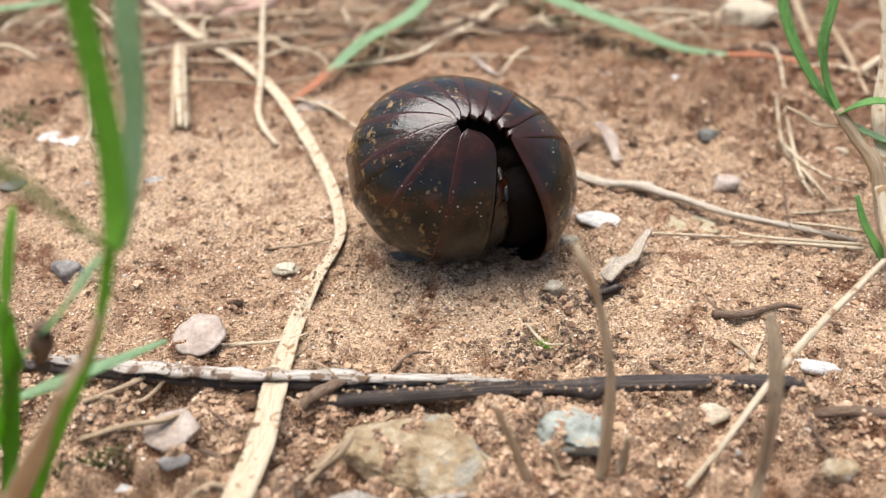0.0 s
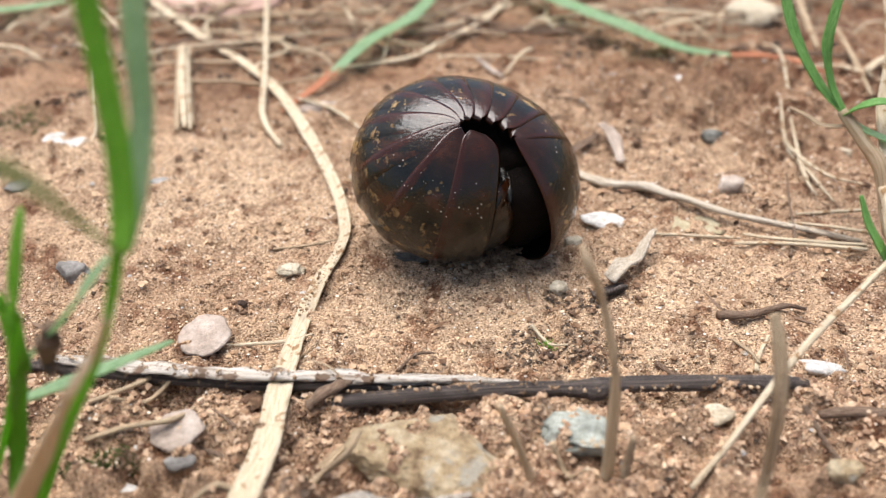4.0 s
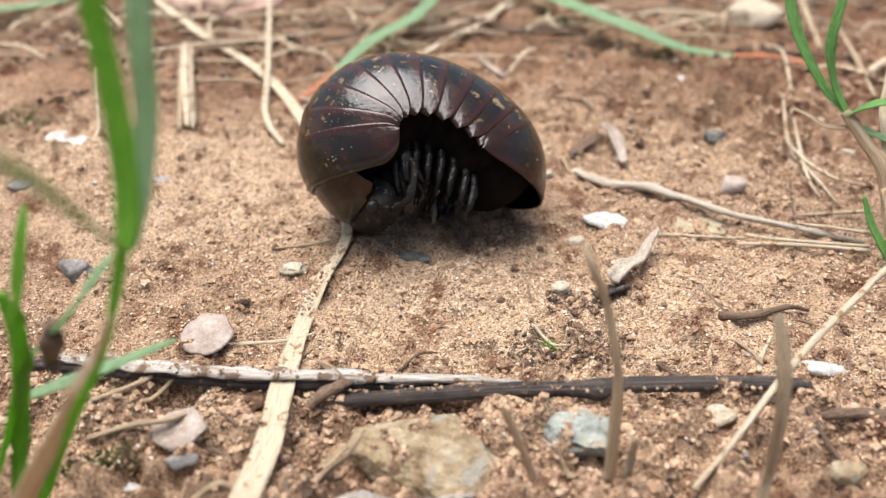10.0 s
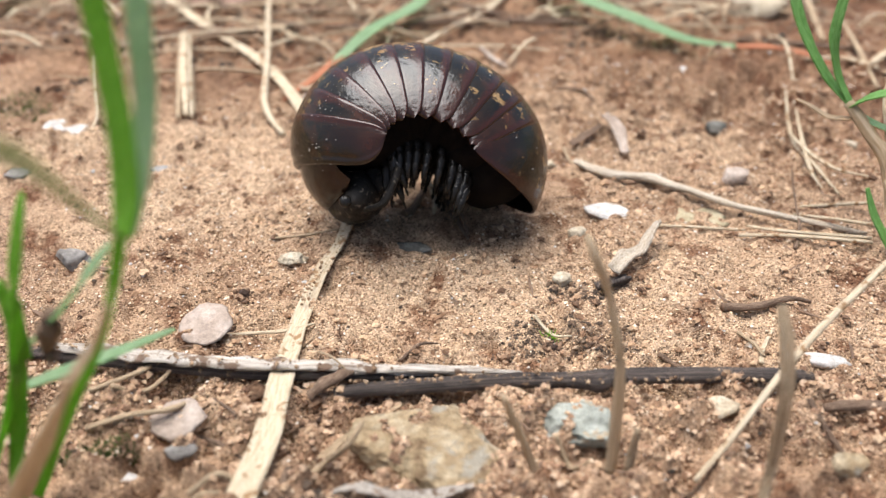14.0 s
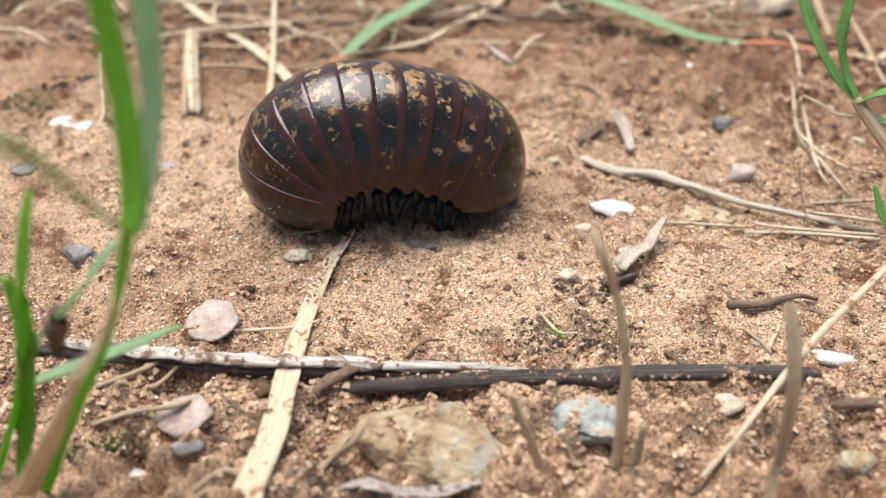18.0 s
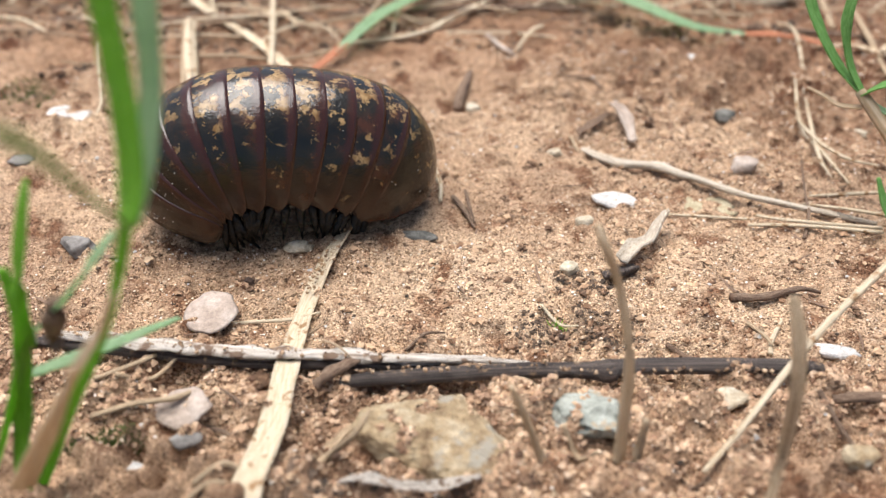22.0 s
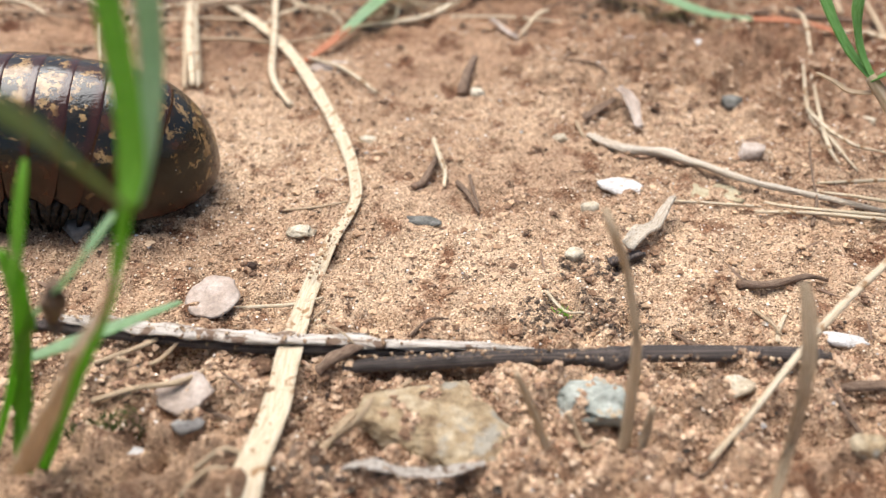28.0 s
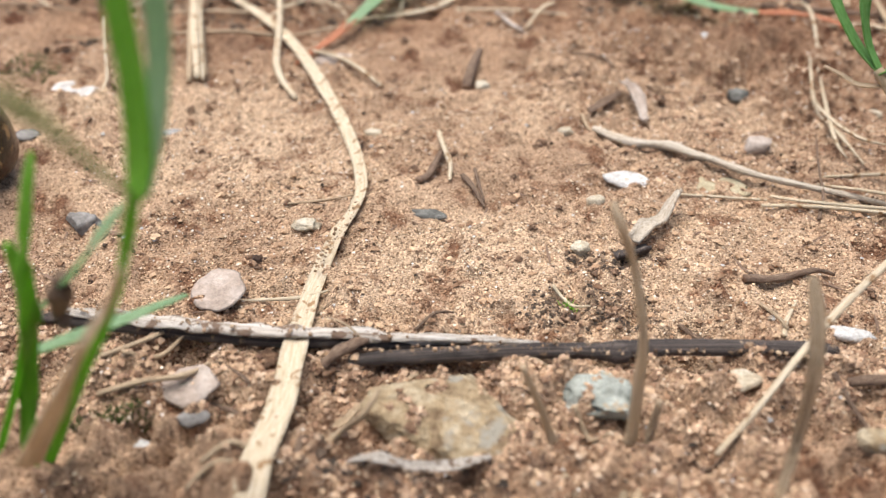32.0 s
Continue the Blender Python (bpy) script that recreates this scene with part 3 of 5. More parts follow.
def build_millipede():
    root = tagged(new("pill_millipede"), "large glossy dark green and brown pill millipede with ochre blotches", "millipede")
    root.empty_display_size = 0.005
    chain, legs = [], []
    plate = sparse = None
    leg_data = [None, None]
    for i in range(12):
        if i == 0:
            ob = part("thoracic_shield", plate_mesh(-18, 9, 0.0015, 0.0009, 0.0001, 1.0, 20, 61, lobe=0.0039, bulge=0.0003), SHIELD, root, "smooth olive-brown front shield with rounded side lobes")
        elif i == 11:
            ob = part("anal_shield", plate_mesh(-24, 55.7, 0.0021, 0.0006, 0.0006, 1.0, 24, 49, bulge=0.0005), RUMP, root, "rounded hind shield with ochre marbling")
        elif plate is None:
            ob = part("tergite", plate_mesh(-27, 9, 0.0023, 0.0009), SHELL, root)
            plate = ob.data
            sparse = plate.copy()
            sparse.materials[0] = FORE
            ob.data = sparse
        else:
            ob = new("tergite", plate if i > 3 else sparse)
            ob.parent = root
        chain.append(ob)
        # extra deep, so that its near-black also fills the coil's shaded hollow
        part("sternite", ellipsoid(0.0036, 0.0094, 0.0060, (0, 0.0006, 0.0022), 0.1, i, 3), BELLYSHADE, ob)
        if i == 11:
            # added dark mass that fills the hind shield's hollow with shade
            part("anal_valve", ellipsoid(0.0046, 0.0084, 0.0056, (0.0030, 0, 0.0036), 0.08, 30, 3), BELLYSHADE, ob)
        for x in (-0.0007, 0.0007):
            for sd in (-1, 1):
                k = (sd + 1) // 2
                if leg_data[k] is None:
                    bm = leg_mesh(3)
                    if sd < 0:
                        bmesh.ops.scale(bm, vec=(1, -1, 1), verts=bm.verts)
                        bmesh.ops.reverse_faces(bm, faces=bm.faces)
                    lg = part("leg", bm, BLACK, ob)
                    leg_data[k] = lg.data
                else:
                    lg = new("leg", leg_data[k])
                    lg.parent = ob
                legs.append((lg, i * 2 + (x > 0), x, sd, i))
    head = part("collum", plate_mesh(-46, -8, 0.0010, 0.0, 0.0006, 0.95, 14, 33, reach=0.58, blunt=0.40), SHIELD, root, "small collar plate behind the head")
    part("head", ellipsoid(0.0034, 0.0066, 0.0036, (-0.0066, 0, 0.0038), 0.18, 5), HEADMAT, head, "black head capsule dusted with sand")
    for sd in (-1, 1):
        part("eye", ellipsoid(0.0008, 0.0005, 0.0008, (-0.0072, sd * 0.0061, 0.0052), 0.1, 8, 2), BLACK, head)
        part("antenna", tube([Vector((-0.0082, sd * 0.0050, 0.0030)), Vector((-0.0078, sd * 0.0066, 0.0008)), Vector((-0.0056, sd * 0.0070, -0.0006)), Vector((-0.0036, sd * 0.0066, -0.0014))], [0.00035, 0.0005, 0.00055, 0.0006], 8, 4, 0.5, 2), HEADMAT, head)
        part("mouthpart", ellipsoid(0.0014, 0.0013, 0.0018, (-0.0046, sd * 0.0036, 0.0006), 0.5, 18, 3), HEADMAT, head, "dusty mouthparts")
    return root, chain, head, legs


def dust(ob, n, seed, lo=0.002):
    """Sand grains that cling to a plate's outer side, near one flank."""
    rnd = random.Random(seed)
    bm = bmesh.new()
    vs = [v for v in ob.data.vertices if v.co.y < -0.0045 and v.co.z > lo and v.normal.dot(Vector((0, v.co.y, v.co.z - DROP))) > 0.003]
    for _ in range(n):
        v = min((rnd.choice(vs) for _ in range(3)), key=lambda w: abs(w.co.z - 0.0075))
        r = 0.00002 + 0.00008 * rnd.random() ** 4
        p = v.co + v.normal * r * 0.3 + Vector((rnd.gauss(0, 0.0005), 0, 0))
        bmesh.ops.create_icosphere(bm, subdivisions=1, radius=r, matrix=Matrix.Translation(p))
    part("sand_dust", bm, WHITE, ob, "clinging pale sand grains")


MILLIPEDE, CHAIN, HEAD, LEGS = build_millipede()
for me in {o.data for o in (*CHAIN, HEAD)}:
    me.materials.append(BELLYSHADE)
for k, (plate, n) in enumerate(((CHAIN[0], 30), (CHAIN[1], 45), (CHAIN[2], 24), (CHAIN[6], 6), (CHAIN[8], 5), (CHAIN[11], 12))):
    dust(plate, n, k)

# ---- things on the soil ----
def straw(name, pts, radii, material, label, category="straw", seed=0, sides=7, wobble=0.3, on_soil=True, flat=0.8, group=""):
    ob = mesh_ob(name, tube(resting(pts) if name == "long_root" else grounded(pts) if on_soil else free(pts), radii, sides, 6, wobble, seed, flat), material)
    return tagged(ob, label, category, group)


def blade(name, pts, widths, material, label, rolls=None, category="grass blade", fold=0.25, seed=0, on_soil=True, ruffle=0.08):
    ob = mesh_ob(name, ribbon(grounded(pts) if on_soil else free(pts), widths, rolls, 8, fold, 0.00022, ruffle, seed), material)
    return tagged(ob, label, category)


def chip(name, p, rx, ry, thick, material, label, category, rz=0, tilt=(0, 0), seed=0, jag=0.25, cup=0.0, power=2.0):
    ob = mesh_ob(name, slab(rx, ry, thick, seed, 22, jag, cup, power), material)
    lay(ob, p[0], p[1], p[2] - 0.0001, rz, *tilt)
    return tagged(ob, label, category)


def stone(name, p, rx, ry, rz_, material, label, category="stone", turn=0, seed=0, sink=0.35, rough=0.35, sub=3, tilt=(0, 0), facets=7):
    ob = mesh_ob(name, rock(rx * 1.12, ry * 1.12, rz_ * 1.15, seed, sub, rough, facets), material)
    lay(ob, p[0], p[1], rz_ * (1 - 2 * sink) + p[2], turn, *tilt)
    return tagged(ob, label, category)


# the long dead blade that crosses the ground
DEAD = [(-0.0182, -0.0499, 0.0000), (-0.0181, -0.0459, 0.0006), (-0.0174, -0.0377, 0.0022), (-0.0174, -0.0291, 0.0026), (-0.0174, -0.0165, 0.0009), (-0.0157, -0.0078, 0.0005), (-0.0139, -0.0019, 0.0005), (-0.0138, 0.0039, 0.0005),
      (-0.0166, 0.0166, 0.0008), (-0.0218, 0.0307, 0.0012), (-0.0292, 0.0482, 0.0010), (-0.0377, 0.0636, 0.0010), (-0.0508, 0.0779, 0.0012), (-0.0661, 0.0991, 0.0010), (-0.0859, 0.1277, 0.0000)]
dead = tagged(new("long_dry_grass"), "long pale dead grass blade lying across the soil", "grass blade")
part("blade", ribbon(grounded(DEAD), [0.00290, 0.00280, 0.00270, 0.00250, 0.00215, 0.00205, 0.00190, 0.00175, 0.00185, 0.00194, 0.00202, 0.00202, 0.00194, 0.00176, 0.00132],
                     [0, 0, 0, 0, 6, 18, 28, 30, 22, 12, 5, 0, 0, 0, 0], 8, 0.22, 0.00022, 0.12, 4), STRAW, dead)
part("midrib", tube(grounded([(x, y, h + 0.00004) for x, y, h in DEAD[:12]]), [0.00012] * 12, 6, 8, 0.3, 4, 0.7), STRAW, dead)

# the sticks
stick = tagged(new("charred_stick"), "blackened dead plant stem with a swollen knot, dusted with sand", "stick")
part("stem", tube(resting([(-0.0120, -0.0300, 0.0010), (-0.0092, -0.0297, 0.0011), (-0.0030, -0.0293, 0.0012), (0.0059, -0.0287, 0.0012), (0.0134, -0.0287, 0.0012), (0.0153, -0.0288, 0.0012), (0.0172, -0.0283, 0.0012), (0.0274, -0.0281, 0.0011), (0.0355, -0.0281, 0.0009), (0.0377, -0.0282, 0.0007)]),
     [0.00060, 0.00080, 0.00090, 0.00092, 0.00098, 0.00136, 0.00098, 0.00092, 0.00082, 0.00055], 16, 8, 0.12, 3, 0.85, 0.06), CHAR, stick)
part("split_strip", tube(resting([(-0.0112, -0.0279, 0.0022), (-0.0045, -0.0277, 0.0022), (0.0020, -0.0277, 0.0020), (0.0075, -0.0278, 0.0016)]), [0.00050, 0.00062, 0.00050, 0.00020], 8, 6, 0.4, 9, 0.6), BARK, stick)
part("frayed_end", tube(grounded([(-0.0144, -0.0305, 0.0006), (-0.0130, -0.0300, 0.0012), (-0.0112, -0.0288, 0.0018), (-0.0100, -0.0283, 0.0022)]), [0.00067, 0.00074, 0.00067, 0.00022], 8, 5, 0.6, 12, 0.7), TWIG, stick, "frayed brown bark end")
stick2 = tagged(new("bleached_stick"), "weathered stick, whitish bark above and dark below", "stick")
part("wood", tube(resting([(-0.0455, -0.0247, 0.0008), (-0.0374, -0.0255, 0.0009), (-0.0293, -0.0265, 0.0010), (-0.0209, -0.0273, 0.0011), (-0.0132, -0.0274, 0.0012), (-0.0062, -0.0276, 0.0011), (0.0002, -0.0273, 0.0008)]),
     [0.00068, 0.00094, 0.00102, 0.00102, 0.00094, 0.00076, 0.00034], 16, 8, 0.15, 21, 0.75, 0.06), CHAR, stick2)
part("bark_strip", tube(resting([(-0.0429, -0.0247, 0.0017), (-0.0371, -0.0256, 0.0018), (-0.0291, -0.0267, 0.0020), (-0.0207, -0.0275, 0.0021), (-0.0132, -0.0274, 0.0021), (-0.0062, -0.0276, 0.0019), (0.0005, -0.0272, 0.0012)]),
     [0.00042, 0.00085, 0.00094, 0.00094, 0.00085, 0.00068, 0.00025], 12, 10, 0.7, 22, 0.45, 0.06), BARK, stick2, "bleached flaking bark")
def dust_on(parent, pts, n, spread, seed, material=None):
    """Crumbs and grains that lie on top of a stick."""
    rnd = random.Random(seed)
    line, _ = spline(resting(pts), 30, [0] * len(pts))
    bm = bmesh.new()
    for _ in range(n):
        p = rnd.choice(line)
        r = 0.00006 + 0.00022 * rnd.random() ** 3
        q = p + Vector((rnd.gauss(0, 0.0004), rnd.gauss(0, spread), 0))
        for v in bmesh.ops.create_icosphere(bm, subdivisions=1, radius=r, matrix=Matrix.Translation(q))["verts"]:
            v.co += Vector([rnd.uniform(-0.3, 0.3) * r for _ in range(3)])
    part("sand_dust", bm, material or DIRT, parent, "sand grains lying on the bark")


DIRT = island_mat("sandy_dirt", [(0.0, (0.10, 0.055, 0.03)), (0.4, (0.26, 0.16, 0.09)), (1.0, (0.50, 0.36, 0.23))], 0.9)
GRAIN = island_mat("sand_grain", [(0.0, (0.20, 0.10, 0.05)), (0.2, (0.46, 0.29, 0.16)), (0.55, (0.62, 0.44, 0.27)), (0.85, (0.74, 0.60, 0.43)), (1.0, (0.85, 0.80, 0.72))], 0.6)
dust_on(stick, [(-0.0105, -0.0300, 0.0021), (-0.0030, -0.0297, 0.0022), (0.0058, -0.0292, 0.0022), (0.0149, -0.0302, 0.0025), (0.0269, -0.0291, 0.0020), (0.0350, -0.0290, 0.0017)], 130, 0.00035, 1)
dust_on(stick2, [(-0.0427, -0.0251, 0.0020), (-0.0289, -0.0272, 0.0024), (-0.0131, -0.0279, 0.0025), (-0.0015, -0.0276, 0.0017)], 120, 0.00035, 2)
dust_on(dead, [(-0.0174, -0.0145, 0.0010), (-0.0156, -0.0083, 0.0009), (-0.0138, -0.0025, 0.0009)], 90, 0.0005, 3)
straw("dark_twig", [(0.0318, -0.0154, 0.0007), (0.0360, -0.0146, 0.0008), (0.0404, -0.0131, 0.0008), (0.0438, -0.0115, 0.0005)], [0.00058, 0.00050, 0.00040, 0.00026], TWIG, "short dark brown twig half buried in soil", "twig", 5, 9, 0.5)
straw("dark_twig", [(0.0377, -0.0318, 0.0005), (0.0410, -0.0322, 0.0006), (0.0465, -0.0327, 0.0006)], [0.00045, 0.00060, 0.00060], TWIG, "dark brown twig lying on the soil", "twig", 6, 8, 0.4)
straw("long_root", [(0.0188, 0.0199, 0.0006), (0.0231, 0.0156, 0.0009), (0.0286, 0.0146, 0.0009), (0.0342, 0.0112, 0.0009), (0.0402, 0.0073, 0.0008), (0.0470, 0.0048, 0.0007), (0.0555, 0.0016, 0.0005)],
      [0.00044, 0.00084, 0.00084, 0.00064, 0.00054, 0.00048, 0.00041], PALEROOT, "long pale dried root lying on the soil", "root", 7, 9, 0.45)
straw("dry_stalk", [(0.0281, 0.0035, 0.0004), (0.0346, 0.0030, 0.0005), (0.0398, 0.0032, 0.0007)], [0.00020, 0.00027, 0.00020], STRAW, "thin straw-coloured stalk on the soil", "straw", 8)
straw("dry_stalk", [(0.0387, 0.0019, 0.0006), (0.0454, 0.0002, 0.0008), (0.0551, -0.0011, 0.0007)], [0.00027, 0.00034, 0.00034], STRAW, "thin straw-coloured stalk on the soil", "straw", 9)
straw("dry_stalk", [(0.0403, 0.0045, 0.0009), (0.0437, 0.0018, 0.0010), (0.0550, -0.0008, 0.0012)], [0.00020, 0.00027, 0.00027], STRAW, "thin straw-coloured stalk on the soil", "straw", 10)
straw("dry_stalk", [(0.0476, 0.0069, 0.0012), (0.0514, 0.0031, 0.0014), (0.0564, 0.0009, 0.0015)], [0.00020, 0.00027, 0.00034], STRAW, "thin straw-coloured stalk on the soil", "straw", 11)
straw("rootlet", [(0.0503, 0.0174, 0.0025), (0.0483, 0.0093, 0.0020), (0.0469, 0.0029, 0.0010), (0.0450, -0.0015, 0.0003)], [0.00008, 0.00015, 0.00020, 0.00024], TWIG, "thin reddish-brown upright rootlet", "root", 12)
# pale strands by the right clump
for k, pts in enumerate(([(0.0573, 0.0426, 0.0030), (0.0551, 0.0306, 0.0025), (0.0548, 0.0203, 0.0015), (0.0558, 0.0122, 0.0005)],
                         [(0.0547, 0.0326, 0.0030), (0.0548, 0.0230, 0.0020), (0.0565, 0.0166, 0.0012), (0.0604, 0.0142, 0.0008)],
                         [(0.0575, 0.0370, 0.0030), (0.0548, 0.0248, 0.0020), (0.0535, 0.0174, 0.0012), (0.0542, 0.0143, 0.0006)],
                         [(0.0642, 0.0740, 0.0015), (0.0630, 0.0621, 0.0020), (0.0615, 0.0519, 0.0012), (0.0587, 0.0411, 0.0012)],
                         [(0.0489, 0.0084, 0.0008), (0.0547, 0.0097, 0.0010), (0.0589, 0.0090, 0.0015)])):
    straw("dry_strand", pts, [0.00017, 0.00034, 0.00031, 0.00014], STRAW, "curling pale dry grass strand", "straw", 40 + k) if len(pts) == 4 else \
        straw("dry_strand", pts, [0.00020, 0.00034, 0.00027], STRAW, "curling pale dry grass strand", "straw", 40 + k)

# straw litter at the back
LAID = []


def litter_straw(pts, r, m):
    k = len(LAID)
    LAID.append(k)
    n = len(pts)
    r *= 0.6
    straw("dry_straw", pts, [r * (0.75 if q in (0, n - 1) else 1.0) for q in range(n)], m,
          "brown weathered straw in the litter" if m is TWIG else "pale dry grass straw in the litter", "straw", 60 + k, group="straw litter")


litter_straw([(-0.0565, 0.0536, 0.0010), (-0.0427, 0.0568, 0.0010), (-0.0323, 0.0583, 0.0012), (-0.0199, 0.0621, 0.0014)], 0.0007, DULL)
litter_straw([(-0.0465, 0.0744, 0.0010), (-0.0367, 0.0779, 0.0012), (-0.0267, 0.0820, 0.0012)], 0.0011, DULL)
litter_straw([(-0.0262, 0.0780, 0.0014), (-0.0123, 0.0798, 0.0015), (0.0043, 0.0815, 0.0014), (0.0258, 0.0819, 0.0010)], 0.0010, TWIG)
litter_straw([(-0.0418, 0.0861, 0.0008), (-0.0322, 0.0868, 0.0012), (-0.0175, 0.0857, 0.0012), (-0.0030, 0.0892, 0.0010)], 0.0008, DULL)
litter_straw([(-0.0202, 0.0644, 0.0012), (-0.0072, 0.0688, 0.0015), (0.0007, 0.0763, 0.0020), (0.0081, 0.0888, 0.0024), (0.0153, 0.1054, 0.0026)], 0.0012, STRAW)
litter_straw([(-0.0442, 0.1206, 0.0020), (-0.0386, 0.0862, 0.0020), (-0.0346, 0.0610, 0.0016), (-0.0313, 0.0396, 0.0008), (-0.0268, 0.0300, 0.0004)], 0.0010, STRAW)
litter_straw([(-0.0264, 0.0472, 0.0015), (-0.0200, 0.0427, 0.0010), (-0.0135, 0.0353, 0.0005)], 0.0007, STRAW)
litter_straw([(-0.0219, 0.0557, 0.0020), (-0.0182, 0.0679, 0.0030), (-0.0149, 0.0851, 0.0030), (-0.0083, 0.1032, 0.0030)], 0.0005, DULL)
litter_straw([(-0.0388, 0.0971, 0.0010), (-0.0324, 0.0886, 0.0012), (-0.0286, 0.0826, 0.0010)], 0.0010, DULL)
litter_straw([(-0.0649, 0.0819, 0.0010), (-0.0555, 0.0877, 0.0015), (-0.0479, 0.1048, 0.0012)], 0.0008, DULL)
litter_straw([(-0.0601, 0.0734, 0.0010), (-0.0535, 0.0798, 0.0015), (-0.0488, 0.1161, 0.0012)], 0.0007, TWIG)
litter_straw([(0.0296, 0.1038, 0.0015), (0.0356, 0.0919, 0.0020), (0.0442, 0.0849, 0.0012)], 0.0009, STRAW)
litter_straw([(0.0116, 0.0843, 0.0008), (0.0213, 0.0849, 0.0012), (0.0324, 0.0778, 0.0006)], 0.0010, TWIG)
litter_straw([(0.0580, 0.0734, 0.0010), (0.0696, 0.0706, 0.0012), (0.0802, 0.0686, 0.0010)], 0.0011, TWIG)
litter_straw([(0.0660, 0.0661, 0.0010), (0.0740, 0.0582, 0.0010), (0.0822, 0.0501, 0.0010)], 0.0008, STRAW)
litter_straw([(0.0815, 0.1065, 0.0020), (0.0784, 0.0896, 0.0015), (0.0755, 0.0740, 0.0008)], 0.0013, DULL)
litter_straw([(0.0812, 0.0814, 0.0030), (0.0789, 0.0659, 0.0020), (0.0735, 0.0439, 0.0010)], 0.0009, DULL)
litter_straw([(0.0754, 0.0517, 0.0020), (0.0817, 0.0573, 0.0025), (0.0906, 0.0633, 0.0030)], 0.0013, STRAW)
litter_straw([(-0.0970, 0.0898, 0.0008), (-0.0923, 0.0971, 0.0010), (-0.0880, 0.1099, 0.0010)], 0.0008, DULL)
litter_straw([(-0.0184, 0.0971, 0.0010), (-0.0109, 0.1020, 0.0014), (-0.0006, 0.1168, 0.0010)], 0.0009, DULL)
litter_straw([(-0.0103, 0.0874, 0.0010), (-0.0005, 0.0938, 0.0014), (0.0101, 0.1076, 0.0010)], 0.0006, STRAW)
litter_straw([(-0.0650, 0.0674, 0.0010), (-0.0515, 0.0713, 0.0014), (-0.0356, 0.0777, 0.0010)], 0.0008, STRAW)
litter_straw([(-0.0541, 0.0917, 0.0012), (-0.0354, 0.0920, 0.0016), (-0.0158, 0.0964, 0.0012)], 0.0010, DULL)
litter_straw([(-0.0100, 0.0812, 0.0010), (0.0032, 0.0870, 0.0015), (0.0150, 0.0997, 0.0012)], 0.0008, STRAW)
litter_straw([(0.0264, 0.0874, 0.0010), (0.0432, 0.0801, 0.0014), (0.0604, 0.0777, 0.0010)], 0.0007, DULL)
litter_straw([(0.0508, 0.0985, 0.0012), (0.0643, 0.0920, 0.0016), (0.0782, 0.0886, 0.0012)], 0.0009, DULL)
litter_straw([(-0.0682, 0.0931, 0.0010), (-0.0581, 0.0982, 0.0014), (-0.0448, 0.1020, 0.0010)], 0.0008, STRAW)
litter_straw([(-0.0299, 0.0711, 0.0010), (-0.0164, 0.0726, 0.0014), (-0.0027, 0.0731, 0.0010)], 0.0006, DULL)
litter_straw([(-0.0727, 0.0551, 0.0006), (-0.0655, 0.0524, 0.0008), (-0.0596, 0.0551, 0.0006)], 0.0004, DULL)
stump = tagged(new("broken_straw"), "short split piece of pale straw with a frayed end", "straw")
for k, (dx, w) in enumerate(((-0.0006, 0.00060), (0.0, 0.00080), (0.0007, 0.00055), (0.0011, 0.00030))):
    line = [(-0.0516, 0.0671, 0.0025), (-0.0485, 0.0529, 0.0015), (-0.0442, 0.0347, 0.0008)]
    part("fibre", tube(grounded([(x + dx * (1 + 0.25 * q * (k % 2)), y + 0.0012 * q * (k % 3), h + 0.0003 * (k % 2)) for q, (x, y, h) in enumerate(line)]), [w, w * 0.95, w * 0.7], 7, 6, 0.6, 91 + k, 0.7), STRAW if k % 2 else DULL, stump)


def turning_leaf(green_pts, green_w, red_pts, red_w, seed, label):
    th = tagged(new("grass_leaf"), label, "grass blade")
    part("blade", ribbon(grounded(green_pts), green_w, None, 8, 0.3, 0.00022, 0.08, seed), PALEGREEN, th)
    part("withered_end", ribbon(grounded(red_pts), red_w, None, 8, 0.3, 0.00022, 0.12, seed + 1), REDLEAF, th, "rust-red withered end")


turning_leaf([(0.0155, 0.1099, 0.0030), (0.0260, 0.0864, 0.0050), (0.0361, 0.0752, 0.0045), (0.0464, 0.0689, 0.0030), (0.0565, 0.0683, 0.0016)], [0.0026, 0.0042, 0.0044, 0.0034, 0.0018],
             [(0.0556, 0.0683, 0.0016), (0.0619, 0.0675, 0.0014), (0.0672, 0.0631, 0.0010), (0.0711, 0.0587, 0.0008)], [0.0018, 0.0022, 0.0018, 0.0006], 3, "green grass blade with a rust-red tip over the litter")
turning_leaf([(-0.0024, 0.0944, 0.0050), (-0.0075, 0.0816, 0.0045), (-0.0149, 0.0681, 0.0035), (-0.0210, 0.0572, 0.0022)], [0.0026, 0.0032, 0.0030, 0.0020],
             [(-0.0204, 0.0589, 0.0022), (-0.0237, 0.0529, 0.0015), (-0.0267, 0.0483, 0.0010), (-0.0290, 0.0438, 0.0005)], [0.0021, 0.0017, 0.0010, 0.0004], 8, "green grass blade with a rust-red base")
chip("pink_leaf", (-0.0551, 0.1065, 0.0000), 0.0165, 0.010, 0.0012, PINK, "pinkish-brown dead leaf in the litter", "leaf", -8, (6, 0), 5, 0.3, 0.04)
blade("green_leaf", [(-0.0996, 0.0881, 0.0020), (-0.0934, 0.0916, 0.0030), (-0.0859, 0.0981, 0.0030)], [0.0030, 0.0034, 0.0020], PALEGREEN, "green grass blade lying over the litter", seed=14)

